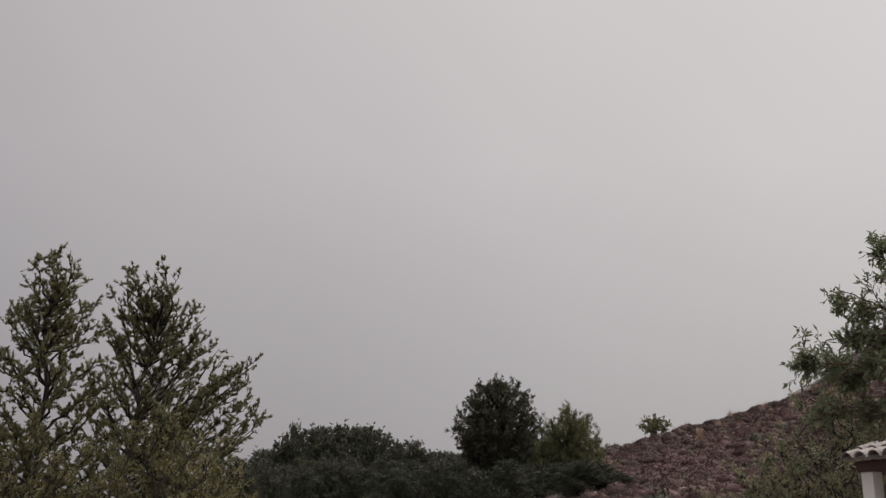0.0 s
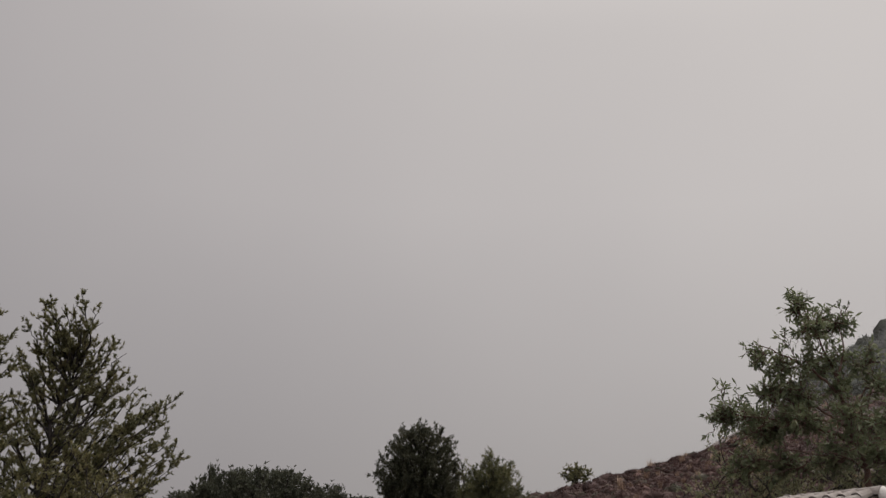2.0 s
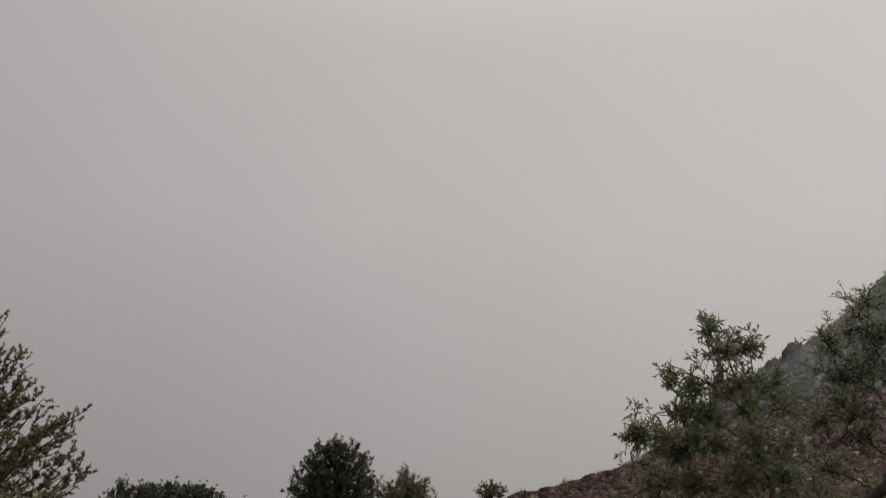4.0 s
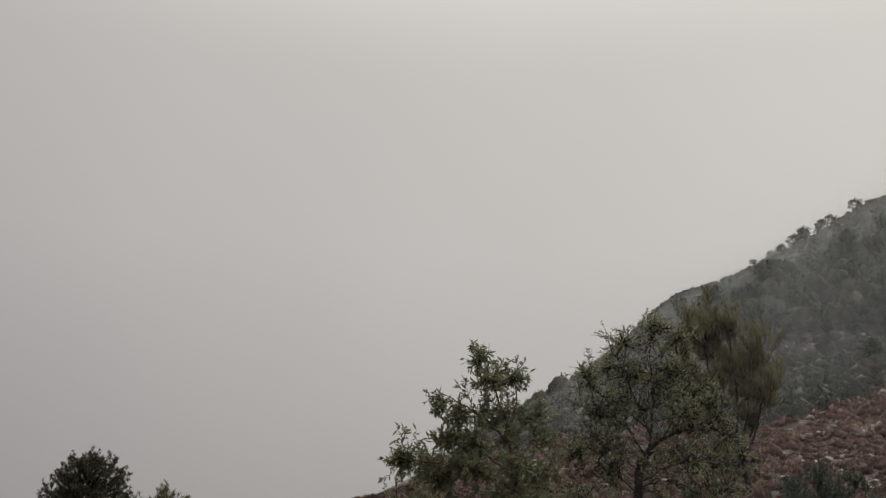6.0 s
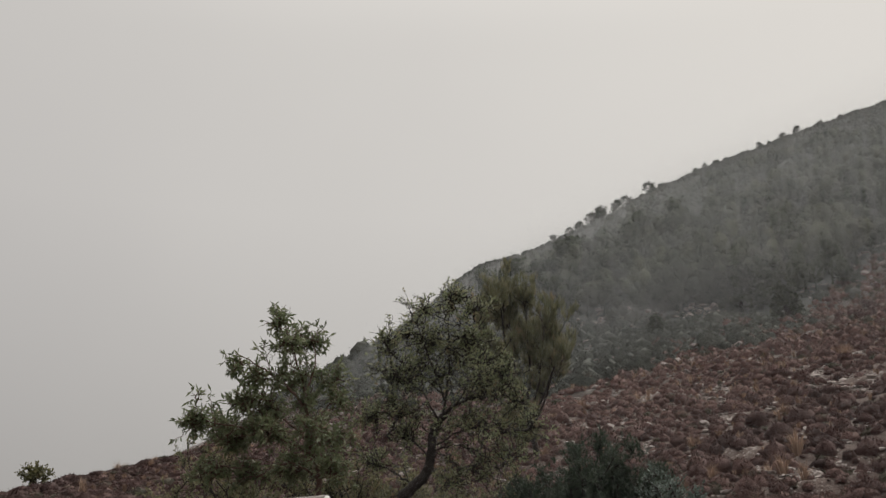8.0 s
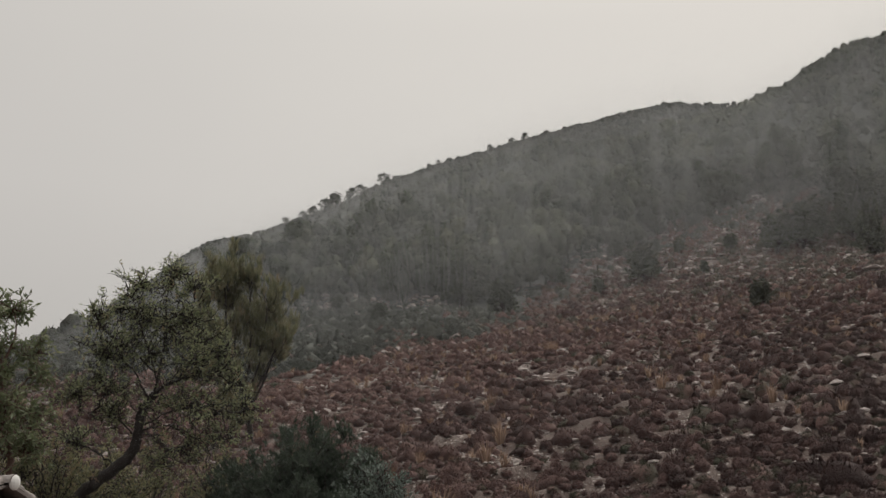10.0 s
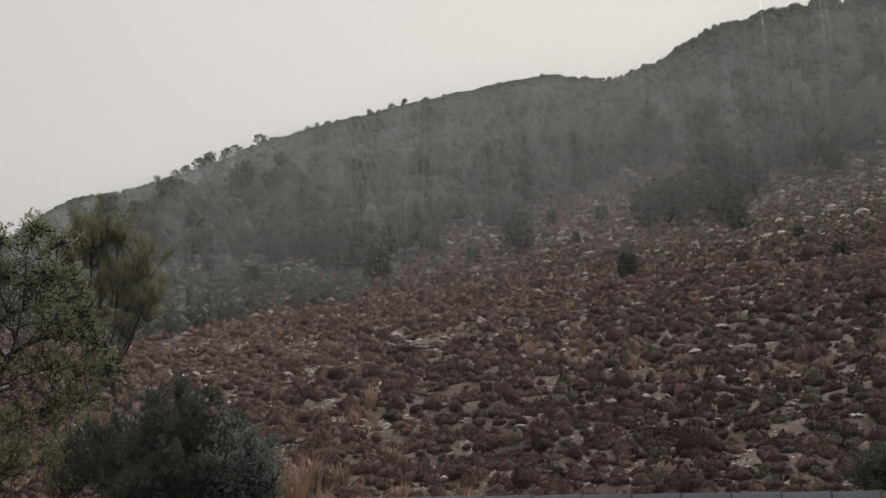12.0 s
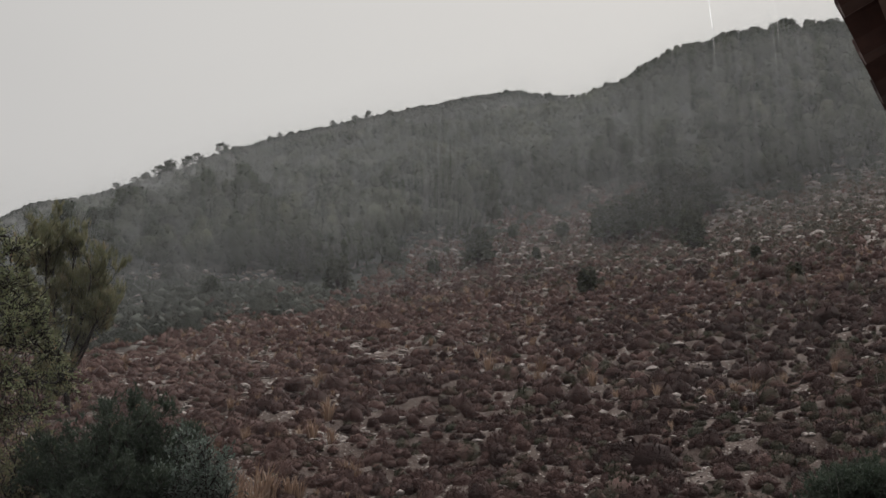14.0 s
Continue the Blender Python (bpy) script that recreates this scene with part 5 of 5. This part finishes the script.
def hut():
    d, az = 12.65, 24.75
    foot = at(az, d)
    w, dp, wall_h, ridge = 1.3, 0.9, 2.62 - foot[2], 2.8 - foot[2]
    th = tagged(new("garden_oven_hut"), "small white-plastered hut with weathered clay roof tiles", "hut")
    th.matrix_world = Matrix.Translation(foot) @ Matrix.Rotation(-radians(62), 4, "Z")
    x0, x1, y0, y1 = -w / 2 + 0.12, w / 2 - 0.12, -dp / 2 + 0.12, dp / 2 - 0.12
    for x in (x0, x1 - 0.16):
        for y in (y0, y1 - 0.16):
            part("pillar", box(bmesh.new(), (x, y, -0.3), (x + 0.16, y + 0.16, wall_h - 0.12), 0.01), M_PLASTER, th, "white plastered pillar")
    # dark wall closing the hut's opening at the back
    part("back_wall", box(bmesh.new(), (x0 + 0.16, y1 - 0.12, -0.3), (x1 - 0.16, y1 - 0.02, wall_h - 0.12)), M_DARK_MASONRY, th, "dark back wall behind the opening")
    part("base_wall", box(bmesh.new(), (x0 + 0.16, y0 + 0.01, -0.3), (x1 - 0.16, y1 - 0.12, 0.9), 0.01), M_PLASTER, th)
    part("lintel", box(bmesh.new(), (x0 - 0.03, y0 - 0.03, wall_h - 0.12), (x1 + 0.03, y1 + 0.03, wall_h), 0.01), M_DARKWOOD, th, "dark wooden lintel beam")
    bm = bmesh.new()
    for sgn in (-1, 1):
        a = [bm.verts.new(p) for p in ((-w / 2, sgn * dp / 2, wall_h), (w / 2, sgn * dp / 2, wall_h), (w / 2, 0, ridge - 0.05), (-w / 2, 0, ridge - 0.05))]
        b = [bm.verts.new(p) for p in ((-w / 2, sgn * dp / 2, wall_h + 0.03), (w / 2, sgn * dp / 2, wall_h + 0.03), (w / 2, 0, ridge - 0.02), (-w / 2, 0, ridge - 0.02))]
        for f in ((a[0], a[1], a[2], a[3]), (b[3], b[2], b[1], b[0]), (a[0], b[0], b[1], a[1]), (a[1], b[1], b[2], a[2]), (a[2], b[2], b[3], a[3]), (a[3], b[3], b[0], a[0])):
            bm.faces.new(f)
    deck = part("roof_deck", bm, M_TILE_OLD, th)
    tile = tile_mesh("roof_tile", M_TILE_OLD, 0.34, 0.065, 0.08)
    rng = np.random.default_rng(8)
    pitch = math.atan2(ridge - wall_h - 0.05, dp / 2)
    for side in (0, 1):
        for k in range(7):
            for row in (0, 1):
                x = -w / 2 + 0.09 + k * 0.187
                ob = new("roof_tile", tile)
                ob.parent = deck
                m = Matrix.Rotation(math.pi * side, 4, "Z") @ Matrix.Translation((x, -dp / 2 - 0.05 + row * 0.22, wall_h + 0.02 + row * 0.22 * math.tan(pitch) + 0.012 * row)) @ Matrix.Rotation(pitch, 4, "X") @ Matrix.Rotation(radians(rng.uniform(-2, 2)), 4, "Z")
                ob.matrix_local = m
    cap = tile_mesh("ridge_tile", M_TILE_OLD, 0.36, 0.085, 0.1)
    for k in range(4):
        ob = new("ridge_tile", cap)
        ob.parent = deck
        ob.matrix_local = Matrix.Translation((w / 2 + 0.06 - k * 0.3, 0, ridge - 0.02 - 0.004 * k)) @ Matrix.Rotation(radians(90), 4, "Z") @ Matrix.Rotation(radians(rng.uniform(-1.5, 1.5)), 4, "X")
    bm = bmesh.new()
    bmesh.ops.create_uvsphere(bm, u_segments=12, v_segments=8, radius=0.085, matrix=Matrix.Translation((w / 2 + 0.05, 0, ridge - 0.01)) @ Matrix.Diagonal((0.5, 1, 1, 1)))
    part("ridge_end", bm, M_PLASTER, th, "mortar plug closing the ridge")


hut()

# ---- the sheet fence at the foot of the slope ----


def fence():
    a, b = Vector((*FENCE[0], 0)), Vector((*FENCE[1], 0))
    run = (b - a).length
    ang = math.atan2(b.y - a.y, b.x - a.x)
    th = tagged(new("metal_fence"), "blue-grey sheet-metal panel fence below the slope", "fence")
    th.matrix_world = Matrix.Translation(a) @ Matrix.Rotation(ang, 4, "Z")
    step, top = 0.68, 2.4
    bm = bmesh.new()
    box(bm, (0.012, -0.012, 0.0), (step - 0.012, 0.012, 2.1), 0.004)
    for x in (0.17, 0.34, 0.51):
        box(bm, (x - 0.02, -0.022, 0.05), (x + 0.02, -0.0125, 2.05), 0.004)
    bm.normal_update()
    panel = bpy.data.meshes.new("panel")
    bm.to_mesh(panel)
    bm.free()
    panel.materials.append(M_PANEL)
    bm = box(bmesh.new(), (-0.012, -0.03, -0.3), (0.012, 0.03, 2.12), 0.004)
    bm.normal_update()
    post = bpy.data.meshes.new("post")
    bm.to_mesh(post)
    bm.free()
    post.materials.append(M_POST)
    for k in range(int(run / step) + 1):
        for name, me in (("panel", panel), ("post", post)):
            ob = new(name, me)
            ob.parent = th
            ob.matrix_local = Matrix.Translation((k * step, 0, top - 2.11 - 0.0165 * k * step))


fence()

# ---- the house: wall, eave and roof over the camera ----


def house():
    th = tagged(new("house"), "white house wall under a red-brown tile eave, darkened as if backlit", "house")
    th.matrix_world = Matrix.Rotation(radians(1.0), 4, "Z")
    eave_y, eave_z, slope = 0.112, 2.6, math.tan(radians(17))
    part("wall", box(bmesh.new(), (-5.0, -1.75, -0.2), (8.0, -1.45, 2.95), 0.01), M_PLASTER, th)
    bm = bmesh.new()
    prof = [(eave_y - 0.1, eave_z - 0.02), (-5.0, eave_z - 0.02 + (4.9 + eave_y) * slope), (-5.0, eave_z + 0.03 + (4.9 + eave_y) * slope), (eave_y - 0.1, eave_z + 0.03)]
    ends = [[bm.verts.new((x, y, z)) for y, z in prof] for x in (-5.3, 8.3)]
    bm.faces.new(ends[0][::-1])
    bm.faces.new(ends[1])
    for k in range(4):
        bm.faces.new((ends[0][k], ends[0][(k + 1) % 4], ends[1][(k + 1) % 4], ends[1][k]))
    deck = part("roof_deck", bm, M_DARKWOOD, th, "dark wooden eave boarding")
    for k in range(12):
        x = -5.0 + k * 1.15
        bm = box(bmesh.new(), (x, -1.5, 0), (x + 0.09, -0.15, 0.12), 0.008)
        for v in bm.verts:
            v.co.z += eave_z - 0.15 + (eave_y - v.co.y) * slope
        part("rafter", bm, M_DARKWOOD, th)
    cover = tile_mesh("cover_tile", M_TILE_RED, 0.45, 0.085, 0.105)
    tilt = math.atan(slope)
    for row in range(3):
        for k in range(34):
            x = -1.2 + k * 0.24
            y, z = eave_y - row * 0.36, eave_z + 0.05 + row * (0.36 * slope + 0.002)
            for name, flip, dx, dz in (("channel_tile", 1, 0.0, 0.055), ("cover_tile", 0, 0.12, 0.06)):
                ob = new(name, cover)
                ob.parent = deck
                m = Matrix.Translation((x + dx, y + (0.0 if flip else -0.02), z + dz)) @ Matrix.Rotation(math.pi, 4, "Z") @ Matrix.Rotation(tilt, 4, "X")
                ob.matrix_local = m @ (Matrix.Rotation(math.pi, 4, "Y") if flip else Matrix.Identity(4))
    bm = box(bmesh.new(), (-5.0, -1.45, -0.06), (8.0, 2.2, 0.02), 0.01)
    tagged(part("terrace", bm, M_PAVE, None), "plain concrete terrace before the house", "terrace", kind="structure")


def drips():
    """Rain water running off the eave in thin broken strands."""
    rng = np.random.default_rng(77)
    for x in (1.3, 1.66, 1.71, 2.22):
        s = Soup()
        zs = np.linspace(2.6, 0.02, 90)
        beads = 0.00012 + 0.00034 * np.clip(np.sin(zs * rng.uniform(9, 14) + rng.uniform(0, 6)) + 0.2 * rng.normal(size=90), 0, 1)
        tube(s, np.stack([rng.normal(0, 0.0003, 90), rng.normal(0, 0.0003, 90), zs], 1), beads, 6)
        ob = s.link("water_drip", M_WATER, smooth=True)
        ob.location = (x + rng.uniform(-0.01, 0.01), 0.125 + 0.0175 * x, 0)
        tagged(ob, "thin strand of rain water falling from the eave", "water", group="drips from the eave")


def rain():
    """Rain threads added as a stand-in for haze: hair-thin and slanting at several distances, thinning out at the
    ground and over the crest.
    """
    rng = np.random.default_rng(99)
    m = bpy.data.materials.new("haze_rain")
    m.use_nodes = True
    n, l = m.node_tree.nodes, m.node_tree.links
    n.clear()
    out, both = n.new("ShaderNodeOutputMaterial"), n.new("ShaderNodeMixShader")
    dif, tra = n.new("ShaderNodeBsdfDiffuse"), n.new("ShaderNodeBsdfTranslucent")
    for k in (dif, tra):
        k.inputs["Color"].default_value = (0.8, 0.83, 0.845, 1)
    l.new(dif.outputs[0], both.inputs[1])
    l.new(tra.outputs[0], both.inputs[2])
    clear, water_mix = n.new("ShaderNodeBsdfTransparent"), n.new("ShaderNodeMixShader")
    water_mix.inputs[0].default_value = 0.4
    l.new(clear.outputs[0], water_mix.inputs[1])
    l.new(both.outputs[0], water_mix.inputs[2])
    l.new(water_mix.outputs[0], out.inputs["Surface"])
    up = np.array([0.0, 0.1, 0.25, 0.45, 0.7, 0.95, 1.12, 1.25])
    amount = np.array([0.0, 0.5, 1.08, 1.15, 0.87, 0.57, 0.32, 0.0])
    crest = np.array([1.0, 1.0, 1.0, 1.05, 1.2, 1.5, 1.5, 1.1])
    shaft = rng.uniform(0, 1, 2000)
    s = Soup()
    for d0, weight in HAZE_RAIN:
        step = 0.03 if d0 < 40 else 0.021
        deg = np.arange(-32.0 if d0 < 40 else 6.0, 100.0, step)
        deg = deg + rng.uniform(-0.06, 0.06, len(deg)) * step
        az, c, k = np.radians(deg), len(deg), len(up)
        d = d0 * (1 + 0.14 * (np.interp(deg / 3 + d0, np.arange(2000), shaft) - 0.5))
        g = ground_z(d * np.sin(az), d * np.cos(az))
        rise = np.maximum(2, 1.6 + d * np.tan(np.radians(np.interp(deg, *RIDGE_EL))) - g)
        # veil strength by bearing, set to the haze's brightness over the mountain
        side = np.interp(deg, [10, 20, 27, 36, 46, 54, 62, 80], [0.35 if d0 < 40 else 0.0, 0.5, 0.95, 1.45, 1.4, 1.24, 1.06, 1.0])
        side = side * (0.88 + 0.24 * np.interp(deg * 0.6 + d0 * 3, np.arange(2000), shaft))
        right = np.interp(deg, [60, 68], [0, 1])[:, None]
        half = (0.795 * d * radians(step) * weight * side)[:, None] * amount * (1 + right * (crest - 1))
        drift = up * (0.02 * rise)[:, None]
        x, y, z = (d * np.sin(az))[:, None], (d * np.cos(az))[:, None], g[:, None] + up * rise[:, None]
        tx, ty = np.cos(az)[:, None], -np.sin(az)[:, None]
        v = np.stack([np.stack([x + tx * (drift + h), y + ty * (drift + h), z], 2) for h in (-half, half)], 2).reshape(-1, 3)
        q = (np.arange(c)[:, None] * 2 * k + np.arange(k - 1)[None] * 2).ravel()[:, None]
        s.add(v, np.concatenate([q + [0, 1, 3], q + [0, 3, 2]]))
    return tagged(s.link("rain", m, smooth=True), "thin grey rain threads standing in for haze over the hillside", "rain", kind="stuff")


house()
drips()
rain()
